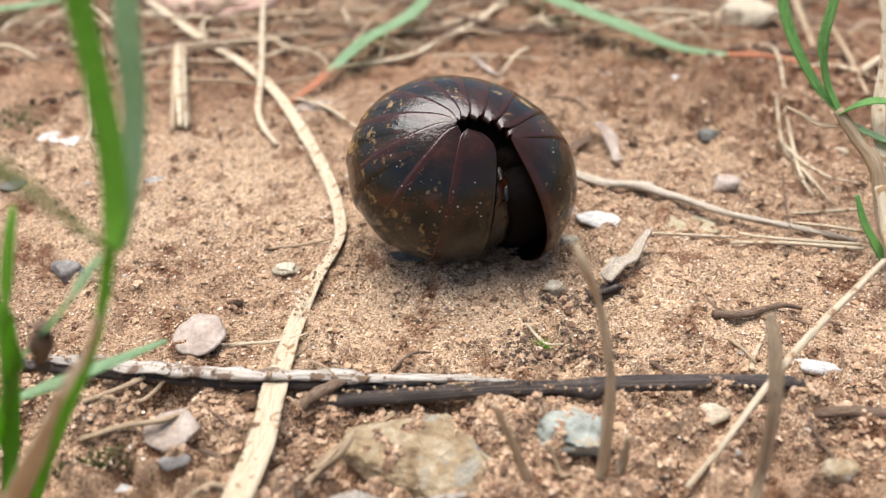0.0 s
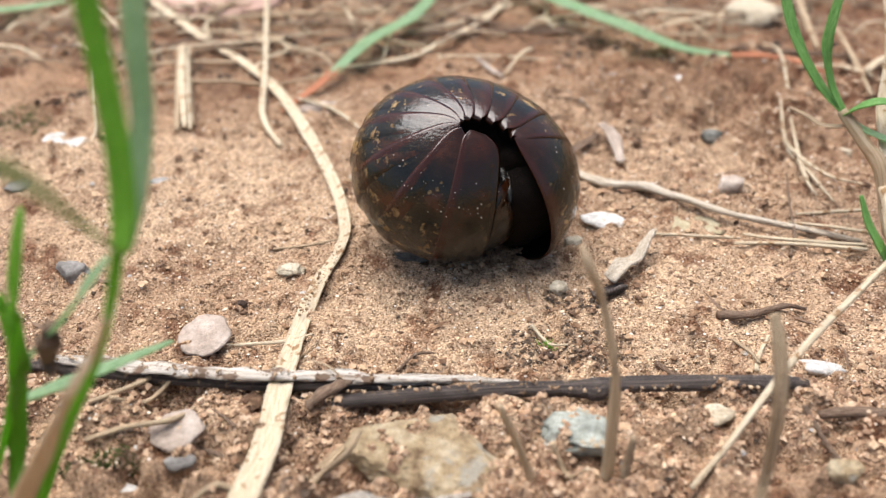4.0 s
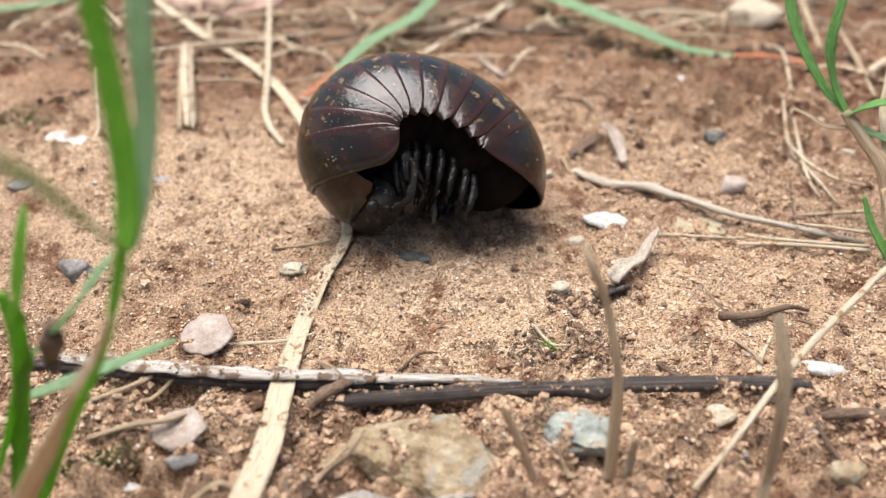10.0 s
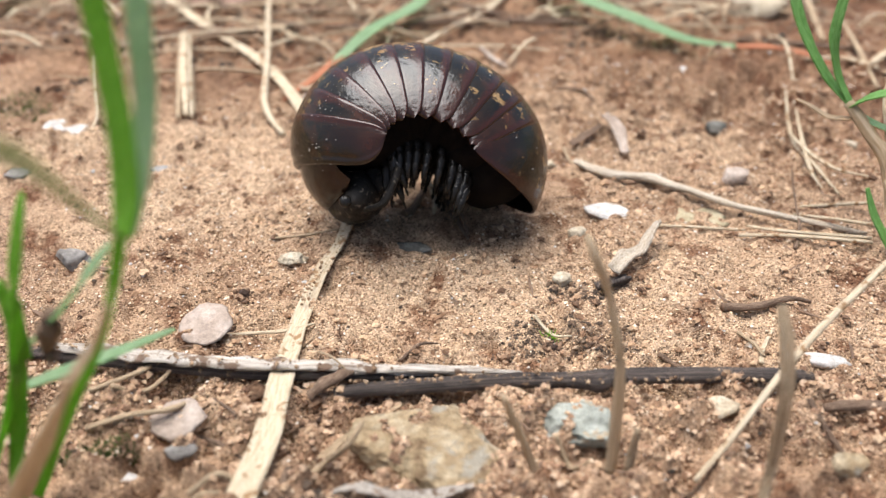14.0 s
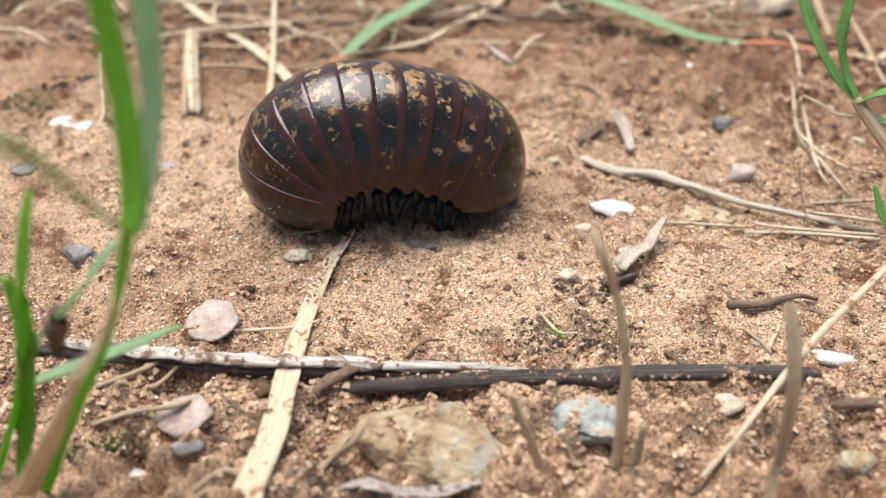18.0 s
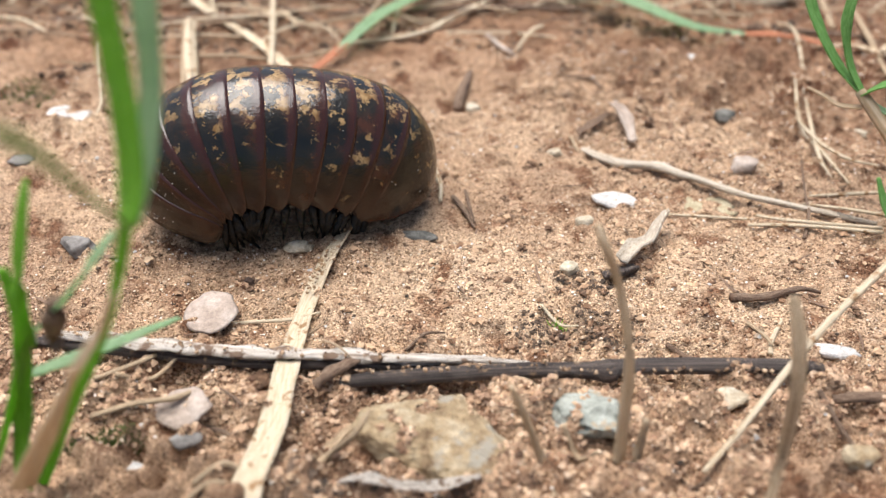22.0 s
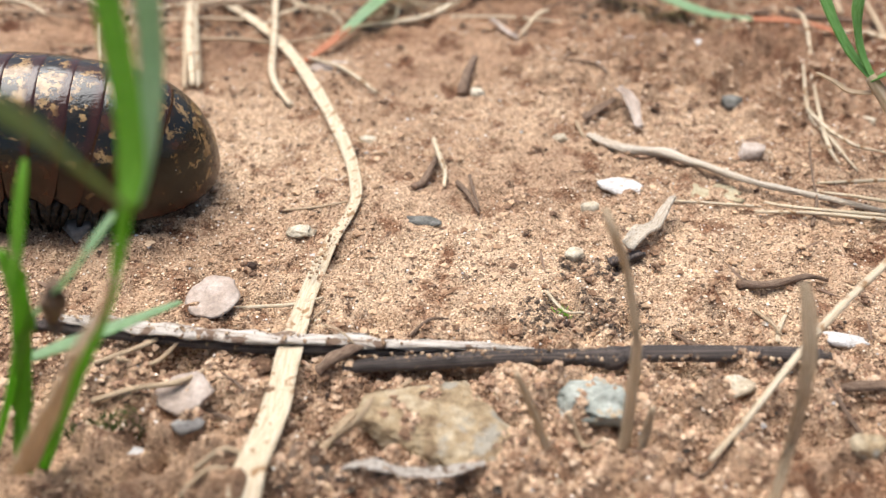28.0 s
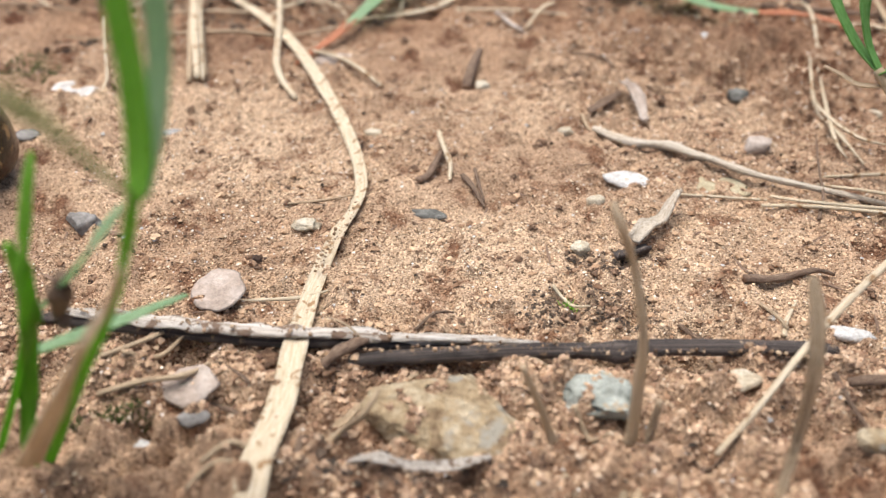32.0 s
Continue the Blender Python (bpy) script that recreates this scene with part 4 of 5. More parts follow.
# stones, chips and bark
stone("ochre_stone", (-0.0028, -0.0364, 0.0000), 0.0078, 0.0054, 0.0028, OCHRE, "rough ochre and grey stone set in the soil", "stone", -4, 12, 0.63, 0.45, 5, facets=10)
stone("grey_green_stone", (0.0128, -0.0353, 0.0000), 0.0032, 0.0027, 0.0017, BLUE, "small grey-green stone set in the soil", "stone", -12, 22, 0.60, 0.45, 5, facets=9)
chip("pale_flake", (0.0272, -0.0318, 0.0000), 0.0024, 0.0013, 0.0006, CREAM, "small pale stone flake half buried", "stone", 10, (6, -4), 23, 0.3)
stone("pale_pebble", (0.0372, -0.0395, 0.0000), 0.0017, 0.0013, 0.0011, OCHRE, "small cream pebble on the soil", "pebble", 0, 24, 0.3)
stone("pale_pebble", (-0.0299, -0.0404, 0.0000), 0.0009, 0.0007, 0.0006, WHITE, "tiny white pebble on the sand", "pebble", 0, 25, 0.3)
stone("white_pebble", (0.0139, -0.0084, 0.0000), 0.0011, 0.0009, 0.0008, CREAM, "tiny white angular quartz pebble", "pebble", 20, 26, 0.25)
stone("white_pebble", (-0.0200, -0.0056, 0.0000), 0.0016, 0.0011, 0.0008, CREAM, "tiny cream pebble on the sand", "pebble", 5, 27, 0.42, 0.7)
stone("grey_pebble", (-0.0475, -0.0054, 0.0000), 0.0018, 0.0017, 0.0014, GREY, "small round grey pebble", "pebble", 5, 28, 0.4, 0.6)
stone("white_pebble", (0.0169, 0.0008, 0.0000), 0.0011, 0.0009, 0.0008, CREAM, "tiny cream pebble on the sand", "pebble", 5, 29, 0.35)
stone("pale_stone", (0.0419, 0.0162, 0.0000), 0.0022, 0.0017, 0.0015, LEAF, "small crusted pale stone", "stone", 5, 30, 0.3)
stone("grey_pebble", (0.0446, 0.0362, 0.0000), 0.0018, 0.0014, 0.0010, SLATE, "small slate-grey pebble on the soil", "pebble", 5, 31, 0.5)
stone("white_pebble", (0.0648, 0.0311, 0.0000), 0.0012, 0.0010, 0.0008, CREAM, "tiny white pebble on the sand", "pebble", 5, 32, 0.3)
stone("white_pebble", (0.0147, 0.0199, 0.0000), 0.0010, 0.0008, 0.0007, CREAM, "tiny white pebble on the sand", "pebble", 5, 33, 0.3)
stone("white_pebble", (0.0027, 0.0362, 0.0000), 0.0012, 0.0010, 0.0008, CREAM, "tiny white pebble on the sand", "pebble", 5, 34, 0.3)
stone("white_pebble", (-0.0138, 0.0223, 0.0000), 0.0012, 0.0010, 0.0008, CREAM, "tiny white pebble on the sand", "pebble", 5, 35, 0.3)
stone("far_white_stone", (0.0682, 0.0938, 0.0000), 0.0064, 0.0056, 0.0032, CREAM, "angular whitish stone at the edge of the litter", "stone", 25, 36, 0.25, 0.35)
chip("white_flake", (0.0219, 0.0066, 0.0000), 0.0036, 0.0020, 0.0006, WHITE, "thin whitish flake of stone", "flake", -6, (6, 4), 3, 0.15, 0.0, 1.5)
chip("white_flake", (0.0407, -0.0238, 0.0000), 0.0030, 0.0009, 0.0007, WHITE, "thin white curved flake", "flake", -12, (8, 0), 4, 0.15, 0.06)
chip("white_flake", (0.0427, 0.0559, 0.0000), 0.0042, 0.0038, 0.0008, WHITE, "pale flat flake of stone", "flake", -25, (4, 0), 6, 0.3)
chip("white_flake", (-0.0630, 0.0332, 0.0000), 0.0040, 0.0038, 0.0007, WHITE, "bluish white flake of stone", "flake", 30, (4, 0), 7, 0.35)
chip("white_flake", (-0.0433, 0.0185, 0.0000), 0.0017, 0.0012, 0.0005, GREY, "small bluish grey flake of stone", "flake", 10, (4, 0), 8, 0.3, 0, 1.5)
chip("white_flake", (-0.0638, 0.0166, 0.0000), 0.0018, 0.0014, 0.0005, GREY, "small bluish grey flake of stone", "flake", 10, (4, 0), 9, 0.3)
chip("dark_flake", (-0.0050, -0.0022, 0.0000), 0.0026, 0.0010, 0.0004, SLATE, "thin slate-grey chip lying flat", "flake", -3, (3, 3), 10, 0.2)
chip("round_dry_leaf", (-0.0274, -0.0199, 0.0000), 0.0031, 0.0031, 0.0005, LEAF, "round papery greyish-pink dry leaf disc", "leaf", 0, (10, -4), 11, 0.14, 0.03)
chip("dead_leaf", (-0.0269, -0.0345, 0.0000), 0.0030, 0.0023, 0.0005, LEAF, "torn greyish-brown dead leaf scrap", "leaf", -14, (16, -6), 12, 0.35, 0.04, 1.4)
chip("dead_leaf", (-0.0257, -0.0380, 0.0000), 0.0016, 0.0010, 0.0005, GREY, "small dark scrap of dead leaf", "leaf", 20, (8, 10), 13, 0.35)
chip("dark_flake", (-0.0203, -0.0297, 0.0000), 0.0013, 0.0016, 0.0005, CLOD, "dark leaf scrap beside the stick", "leaf", 10, (10, 6), 14, 0.3, 0, 1.4)
chip("lichen_crust", (0.0332, 0.0080, 0.0000), 0.0056, 0.0030, 0.0002, LICHEN, "pale crusted patch on the soil", "crust", -18, (0, 0), 15, 0.4)
chip("pale_flake", (0.0332, 0.0632, 0.0000), 0.0028, 0.0016, 0.0008, LEAF, "pale bark flake in the litter", "flake", -12, (5, 0), 16, 0.3)
chip("bark_flake", (-0.0228, 0.0455, 0.0000), 0.0036, 0.0018, 0.0008, LEAF, "brown bark flake on the soil", "flake", 20, (5, 0), 17, 0.4)
bark = tagged(new("curled_bark"), "curled grey bark scrap with a shade-dark strip at its hollow end", "bark")
part("strip", ribbon(grounded([(0.0200, -0.0089, 0.0009), (0.0218, -0.0072, 0.0014), (0.0242, -0.0047, 0.0016), (0.0262, -0.0016, 0.0020), (0.0274, 0.0004, 0.0026)]), [0.0018, 0.0021, 0.0016, 0.0010, 0.0005], [-20, 0, 15, 30, 40], 6, 0.6, 0.0005, 0.3, 5), PALEROOT, bark)
# solid dark strip that paints the shade in the curl's open end
part("hollow_end", ribbon(grounded([(0.0179, -0.0109, 0.0006), (0.0198, -0.0104, 0.0008), (0.0220, -0.0096, 0.0006)]), [0.0016, 0.0026, 0.0016], [30, 30, 30], 6, 0.5, 0.0005, 0.3, 6), CHAR, bark)
blade("bark_shred", [(-0.0104, -0.0438, 0.0005), (-0.0080, -0.0453, 0.0009), (-0.0045, -0.0449, 0.0011), (-0.0014, -0.0437, 0.0010), (0.0021, -0.0430, 0.0006)], [0.0005, 0.0010, 0.0011, 0.0013, 0.0004], BARK, "bleached shred of bark on the soil", category="bark", fold=0.6, seed=30, ruffle=0.3)
blade("bark_shred", [(0.0251, 0.0348, 0.0015), (0.0266, 0.0307, 0.0020), (0.0273, 0.0255, 0.0012)], [0.0012, 0.0022, 0.0012], LEAF, "curled brown bark shred", category="bark", fold=0.7, seed=31, ruffle=0.3)
blade("bark_shred", [(0.0192, 0.0270, 0.0008), (0.0219, 0.0312, 0.0012), (0.0250, 0.0338, 0.0012)], [0.0010, 0.0016, 0.0010], TWIG, "curled brown bark shred", category="bark", fold=0.7, seed=32, ruffle=0.3)
blade("bark_shred", [(-0.0136, -0.0385, 0.0005), (-0.0115, -0.0378, 0.0010), (-0.0101, -0.0356, 0.0010), (-0.0049, -0.0312, 0.0010)], [0.0005, 0.0008, 0.0006, 0.0003], DULL, "dry shred of bark beside the stone", category="bark", fold=0.7, seed=33, ruffle=0.3)
# small stalks
SMALL = []


def small_stalk(pts, r, m, lab):
    k = len(SMALL)
    SMALL.append(k)
    n = len(pts)
    r *= 0.64
    straw("stalk", pts, [r * (0.6 if q == n - 1 else 1.0) for q in range(n)], m, lab + " on the soil", "twig" if m is TWIG else "straw", 120 + k)


small_stalk([(-0.0253, -0.0193, 0.0004), (-0.0225, -0.0190, 0.0005), (-0.0189, -0.0186, 0.0006), (-0.0156, -0.0180, 0.0003)], 0.00040, STRAW, "thin pale straw beside the leaf disc")
small_stalk([(-0.0054, -0.0250, 0.0003), (-0.0034, -0.0236, 0.0005), (-0.0014, -0.0213, 0.0004)], 0.00032, TWIG, "tiny dark splinter")
small_stalk([(0.0098, -0.0165, 0.0004), (0.0116, -0.0189, 0.0006), (0.0134, -0.0211, 0.0004)], 0.00034, STRAW, "tiny pale grass stalk")
small_stalk([(-0.0230, -0.0005, 0.0003), (-0.0186, -0.0002, 0.0005), (-0.0144, 0.0012, 0.0004)], 0.00035, DULL, "thin brownish straw on the sand")
small_stalk([(-0.0040, 0.0198, 0.0012), (-0.0032, 0.0128, 0.0016), (-0.0022, 0.0091, 0.0012), (-0.0022, 0.0056, 0.0004)], 0.00055, STRAW, "short bent pale straw")
small_stalk([(-0.0063, 0.0051, 0.0006), (-0.0051, 0.0075, 0.0010), (-0.0034, 0.0129, 0.0008)], 0.00090, TWIG, "short thick dark twig bit")
small_stalk([(-0.0005, 0.0076, 0.0005), (0.0010, 0.0041, 0.0007), (0.0024, 0.0007, 0.0004)], 0.00055, TWIG, "small dark rootlet")
small_stalk([(0.0012, 0.0083, 0.0008), (0.0017, 0.0046, 0.0008), (0.0024, 0.0015, 0.0004)], 0.00035, TWIG, "small dark rootlet")
small_stalk([(0.0002, 0.0369, 0.0006), (0.0011, 0.0412, 0.0014), (0.0026, 0.0494, 0.0008)], 0.00130, TWIG, "short thick dark twig bit")
small_stalk([(-0.0360, -0.0347, 0.0005), (-0.0310, -0.0349, 0.0007), (-0.0274, -0.0341, 0.0009), (-0.0256, -0.0317, 0.0010)], 0.00055, DULL, "crooked pale twig")
small_stalk([(-0.0362, -0.0319, 0.0005), (-0.0337, -0.0296, 0.0010), (-0.0315, -0.0268, 0.0014), (-0.0308, -0.0247, 0.0016)], 0.00050, DULL, "thin forked twig")
small_stalk([(-0.0341, -0.0314, 0.0005), (-0.0314, -0.0294, 0.0010), (-0.0285, -0.0262, 0.0012)], 0.00050, DULL, "thin forked twig")
small_stalk([(-0.0250, -0.0348, 0.0005), (-0.0224, -0.0367, 0.0006), (-0.0200, -0.0382, 0.0004)], 0.00045, TWIG, "thin brown twig")
small_stalk([(0.0100, -0.0374, 0.0004), (0.0114, -0.0390, 0.0006), (0.0128, -0.0404, 0.0003)], 0.00050, DULL, "short brown splinter")
small_stalk([(0.0332, -0.0256, 0.0004), (0.0342, -0.0229, 0.0008), (0.0369, -0.0184, 0.0008)], 0.00045, STRAW, "short pale straw")
small_stalk([(0.0323, -0.0201, 0.0004), (0.0330, -0.0229, 0.0008), (0.0339, -0.0246, 0.0005)], 0.00040, DULL, "short brown straw")
small_stalk([(0.0231, -0.0225, 0.0004), (0.0250, -0.0237, 0.0005), (0.0268, -0.0252, 0.0004)], 0.00050, TWIG, "dark splinter by the stick")
small_stalk([(0.0361, -0.0316, 0.0006), (0.0374, -0.0348, 0.0007), (0.0394, -0.0387, 0.0005)], 0.00050, TWIG, "thin reddish-brown twig")
small_stalk([(0.0197, -0.0406, 0.0004), (0.0222, -0.0412, 0.0003), (0.0252, -0.0394, 0.0003)], 0.00030, TWIG, "thin rootlet")
small_stalk([(-0.0175, -0.0227, 0.0002), (-0.0165, -0.0213, 0.0003), (-0.0148, -0.0197, 0.0002)], 0.00018, DULL, "hair-thin rootlet")
small_stalk([(0.0039, -0.0296, 0.0005), (0.0068, -0.0299, 0.0007), (0.0091, -0.0300, 0.0004)], 0.00040, DULL, "straw splinter under the stick")
small_stalk([(-0.0209, -0.0348, 0.0003), (-0.0220, -0.0335, 0.0005), (-0.0242, -0.0311, 0.0004)], 0.00030, TWIG, "thin rootlet")
small_stalk([(-0.0233, -0.0443, 0.0003), (-0.0204, -0.0435, 0.0005), (-0.0173, -0.0442, 0.0004)], 0.00050, DULL, "short pale straw")
small_stalk([(-0.0242, -0.0465, 0.0003), (-0.0220, -0.0453, 0.0005), (-0.0200, -0.0457, 0.0004)], 0.00050, DULL, "short pale straw")
small_stalk([(-0.0152, -0.0450, 0.0003), (-0.0149, -0.0420, 0.0005), (-0.0147, -0.0398, 0.0004)], 0.00060, TWIG, "brown splinter")
small_stalk([(0.0181, 0.0460, 0.0004), (0.0227, 0.0441, 0.0005), (0.0245, 0.0394, 0.0004)], 0.00035, TWIG, "thin rootlet")
small_stalk([(0.0179, 0.0267, 0.0004), (0.0184, 0.0219, 0.0005), (0.0197, 0.0186, 0.0004)], 0.00040, DULL, "thin rootlet")
small_stalk([(0.0062, 0.0694, 0.0006), (0.0086, 0.0614, 0.0009), (0.0105, 0.0569, 0.0005)], 0.00090, LEAF, "pale bark splinter")
small_stalk([(-0.0646, 0.0546, 0.0040), (-0.0602, 0.0418, 0.0030), (-0.0577, 0.0340, 0.0015), (-0.0574, 0.0297, 0.0004)], 0.00045, STRAW, "thin pale upright straw")
small_stalk([(-0.0107, -0.0284, 0.0022), (-0.0123, -0.0274, 0.0024), (-0.0152, -0.0236, 0.0010)], 0.00018, DULL, "hair-thin rootlet")

# dark clods
CLODS = [(-0.0247, -0.0128, 0.0000, 3.2), (0.0082, -0.0041, 0.0000, 1.6), (-0.0059, -0.0111, 0.0000, 0.9), (-0.0017, -0.0149, 0.0000, 1.2), (-0.0033, -0.0147, 0.0000, 1.1), (0.0061, -0.0232, 0.0000, 2.6), (0.0112, -0.0235, 0.0000, 2.4), (0.0160, -0.0215, 0.0000, 2.6), (0.0148, -0.0139, 0.0000, 2.0), (0.0126, -0.0132, 0.0000, 1.4), (-0.0705, 0.0486, 0.0000, 5.5), (-0.0401, 0.0279, 0.0000, 2.4), (0.0385, -0.0135, 0.0000, 1.6), (0.0420, -0.0203, 0.0000, 2.2)]
CLODS += [(0.0233, -0.0103, 0.0000, 1.6), (-0.0430, -0.0159, 0.0000, 1.8), (0.0111, 0.0162, 0.0000, 2.4), (0.0203, 0.0316, 0.0000, 2.4), (0.0311, 0.0320, 0.0000, 2.6), (0.0377, 0.0332, 0.0000, 2.6), (0.0066, 0.0068, 0.0000, 1.2), (-0.0121, 0.0325, 0.0000, 1.8), (-0.0295, -0.0308, 0.0000, 1.6), (-0.0148, -0.0336, 0.0000, 2.2), (-0.0133, -0.0320, 0.0000, 1.8), (0.0017, -0.0074, 0.0000, 0.8), (0.0208, -0.0432, 0.0000, 1.4), (0.0192, -0.0436, 0.0000, 1.2)]
CLODS += [(-0.0339, -0.0455, 0.0000, 1.8), (-0.0391, 0.0018, 0.0000, 0.9), (-0.0151, 0.0165, 0.0000, 2.0), (0.0173, -0.0143, 0.0000, 1.6), (0.0458, -0.0167, 0.0000, 2.0), (0.0458, 0.0127, 0.0000, 1.8), (0.0248, -0.0325, 0.0000, 1.2), (-0.0062, -0.0464, 0.0000, 2.0), (-0.0107, -0.0453, 0.0000, 1.8), (0.0062, -0.0436, 0.0000, 1.8), (0.0349, -0.0428, 0.0000, 2.0), (-0.0424, 0.0264, 0.0000, 1.6)]


def crumb_pile(seed):
    """A clod of many small crumbs stuck together."""
    rnd = random.Random(seed)
    bm = bmesh.new()
    for k in range(34):
        a, q = rnd.uniform(0, 6.28), math.sqrt(rnd.random())
        r = 0.001 * rnd.uniform(0.10, 0.34) * (1.15 - 0.6 * q)
        p = Vector((math.cos(a) * q * 0.0011, math.sin(a) * q * 0.0009, rnd.uniform(-0.0001, 0.00045) * (1.1 - q)))
        new_v = bmesh.ops.create_icosphere(bm, subdivisions=1, radius=r, matrix=Matrix.Translation(p))["verts"]
        for v in new_v:
            v.co += Vector([rnd.uniform(-0.3, 0.3) * r for _ in range(3)])
    return bm


PILE = island_mat("crumbly_soil", [(0.0, (0.05, 0.028, 0.018)), (0.35, (0.13, 0.075, 0.045)), (0.75, (0.27, 0.16, 0.095)), (1.0, (0.44, 0.29, 0.18))], 0.95, 0.0004)
clod_data = []
for k in range(6):
    o = mesh_ob("clod", crumb_pile(300 + k), PILE, smooth=False)
    clod_data.append(o.data)
    bpy.data.objects.remove(o)
rc = random.Random(7)
for k, (x, y, _, r) in enumerate(CLODS):
    o = new("clod", clod_data[k % 6])
    o.matrix_world = pose(x, y, gz(x, y) + 0.0001 * r, rc.uniform(-20, 20), rc.uniform(-20, 20), rc.uniform(0, 360)) @ Matrix.Scale(r * 0.55, 4)
    tagged(o, "crumbly dark brown clod of soil", "clod", "soil clods")

rc = random.Random(19)
for k in range(90):
    x, y = rc.uniform(-0.075, 0.085), rc.uniform(-0.05, 0.085)
    if abs(x + 0.02) < 0.06 and -0.016 < y < 0.03 and rc.random() < 0.75:
        continue
    o = new("clod", clod_data[k % 6])
    r = rc.uniform(0.7, 1.7) if x < 0.02 or y < 0.02 else rc.uniform(1.2, 3.4)
    o.matrix_world = pose(x, y, gz(x, y), rc.uniform(-20, 20), rc.uniform(-20, 20), rc.uniform(0, 360)) @ Matrix.Scale(r * 0.55, 4)
    tagged(o, "crumbly dark brown clod of soil", "clod", "soil clods")

# moss
def tuft(name, p, rx, ry, n, blade_len, material, label, seed):
    rnd = random.Random(seed)
    verts, faces = [], []
    for _ in range(n):
        a, q = rnd.uniform(0, 6.28), math.sqrt(rnd.random())
        x, y = p[0] + math.cos(a) * q * rx, p[1] + math.sin(a) * q * ry
        z = gz(x, y) - 0.0002
        d = Vector((rnd.gauss(0, 0.5), rnd.gauss(0, 0.5), 1)).normalized() * blade_len * rnd.uniform(0.5, 1.2)
        s = Vector((math.cos(a + 1.2), math.sin(a + 1.2), 0)) * 0.00012
        b = Vector((x, y, z))
        i = len(verts)
        verts += [b - s, b + s, b + d * 0.6 + s * 0.8, b + d]
        faces += [(i, i + 1, i + 2), (i, i + 2, i + 3)]
    me = bpy.data.meshes.new(name)
    me.from_pydata(verts, [], faces)
    me.materials.append(material)
    return tagged(new(name, me), label, "moss", kind="stuff")


tuft("moss", (-0.0338, -0.0377, 0.0000), 0.0040, 0.0016, 500, 0.0011, MOSS, "small dull green moss patch", 1)
tuft("moss", (0.0116, -0.0190, 0.0000), 0.0008, 0.0005, 60, 0.0012, GREEN, "tiny bright green sprout", 2)
tuft("moss", (-0.0731, 0.0402, 0.0000), 0.005, 0.005, 300, 0.0014, MOSS, "small dull green moss patch", 3)

# loose bits all over: crumbs, grit, rootlets
def scatter(name, n, lo, hi, material, label, category, seed, flat=0.75, area=(-0.10, 0.125, -0.056, 0.13), clump=0.0, longer=1.0):
    rnd = np.random.RandomState(seed)
    base = np.array([(1, 0, 0), (-1, 0, 0), (0, 1, 0), (0, -1, 0), (0, 0, 1), (0, 0, -1), (0.62, 0.62, 0.55), (-0.6, 0.58, 0.5), (0.6, -0.6, 0.55), (-0.6, -0.6, 0.5)])
    fc = np.array([(0, 6, 4), (6, 2, 4), (2, 7, 4), (7, 1, 4), (1, 9, 4), (9, 3, 4), (3, 8, 4), (8, 0, 4), (0, 2, 6), (2, 1, 7), (1, 3, 9), (3, 0, 8), (2, 0, 5), (1, 2, 5), (3, 1, 5), (0, 3, 5)])
    x, y = rnd.uniform(area[0], area[1], n * 3), rnd.uniform(area[2], area[3], n * 3)
    keep = (vnoise(x * 120, y * 120, 2) + vnoise(x * 40, y * 40, 1)) < 0.15 - clump * rnd.uniform(0, 1, n * 3)
    x, y = x[keep][:n], y[keep][:n]
    n = len(x)
    r = lo + (hi - lo) * rnd.uniform(0, 1, n) ** 2.5
    z = height(x, y)
    v = base[None] * (1 + rnd.uniform(-0.5, 0.5, (n, 10, 3)))
    v = v * np.stack([r * longer, r, r * flat], -1)[:, None]
    a = rnd.uniform(0, 6.28, n)
    c, s = np.cos(a)[:, None], np.sin(a)[:, None]
    w = np.stack([v[..., 0] * c - v[..., 1] * s + x[:, None], v[..., 0] * s + v[..., 1] * c + y[:, None], v[..., 2] + (z + r * flat * 0.3)[:, None]], -1).reshape(-1, 3)
    f = (fc[None] + (np.arange(n) * 10)[:, None, None]).reshape(-1, 3)
    me = bpy.data.meshes.new(name)
    me.from_pydata(w.tolist(), [], f.tolist())
    me.materials.append(material)
    return tagged(new(name, me), label, category, kind="stuff")


HUMUS = island_mat("dark_humus", [(0.0, (0.035, 0.024, 0.016)), (0.45, (0.085, 0.055, 0.035)), (0.8, (0.19, 0.12, 0.075)), (1.0, (0.42, 0.30, 0.20))], 0.95, 0.0004)
LOAM = island_mat("reddish_loam", [(0.0, (0.16, 0.085, 0.05)), (0.25, (0.34, 0.20, 0.12)), (0.7, (0.52, 0.35, 0.225)), (1.0, (0.66, 0.48, 0.33))], 0.95, 0.0005)
CRUMB = island_mat("soil_crumb", [(0.0, (0.11, 0.06, 0.035)), (0.2, (0.28, 0.16, 0.09)), (0.6, (0.46, 0.30, 0.18)), (1.0, (0.62, 0.44, 0.28))], 0.95, 0.0004)
scatter("sand_grains", 70000, 0.00006, 0.00021, GRAIN, "loose coarse quartz sand grains", "sand", 3)
scatter("soil_crumbs", 9000, 0.00013, 0.0006, CRUMB, "loose dark soil crumbs", "soil crumbs", 4, clump=0.25)
scatter("soil_crumbs", 3500, 0.00010, 0.00042, CRUMB, "loose reddish soil crumbs near the litter", "soil crumbs", 14, 0.9, area=(-0.06, 0.06, -0.056, -0.022))
scatter("soil_crumbs", 9000, 0.00010, 0.00046, LOAM, "loose crumbly lumps of reddish soil by the litter", "soil crumbs", 24, 0.85, area=(-0.06, 0.06, -0.058, -0.026))
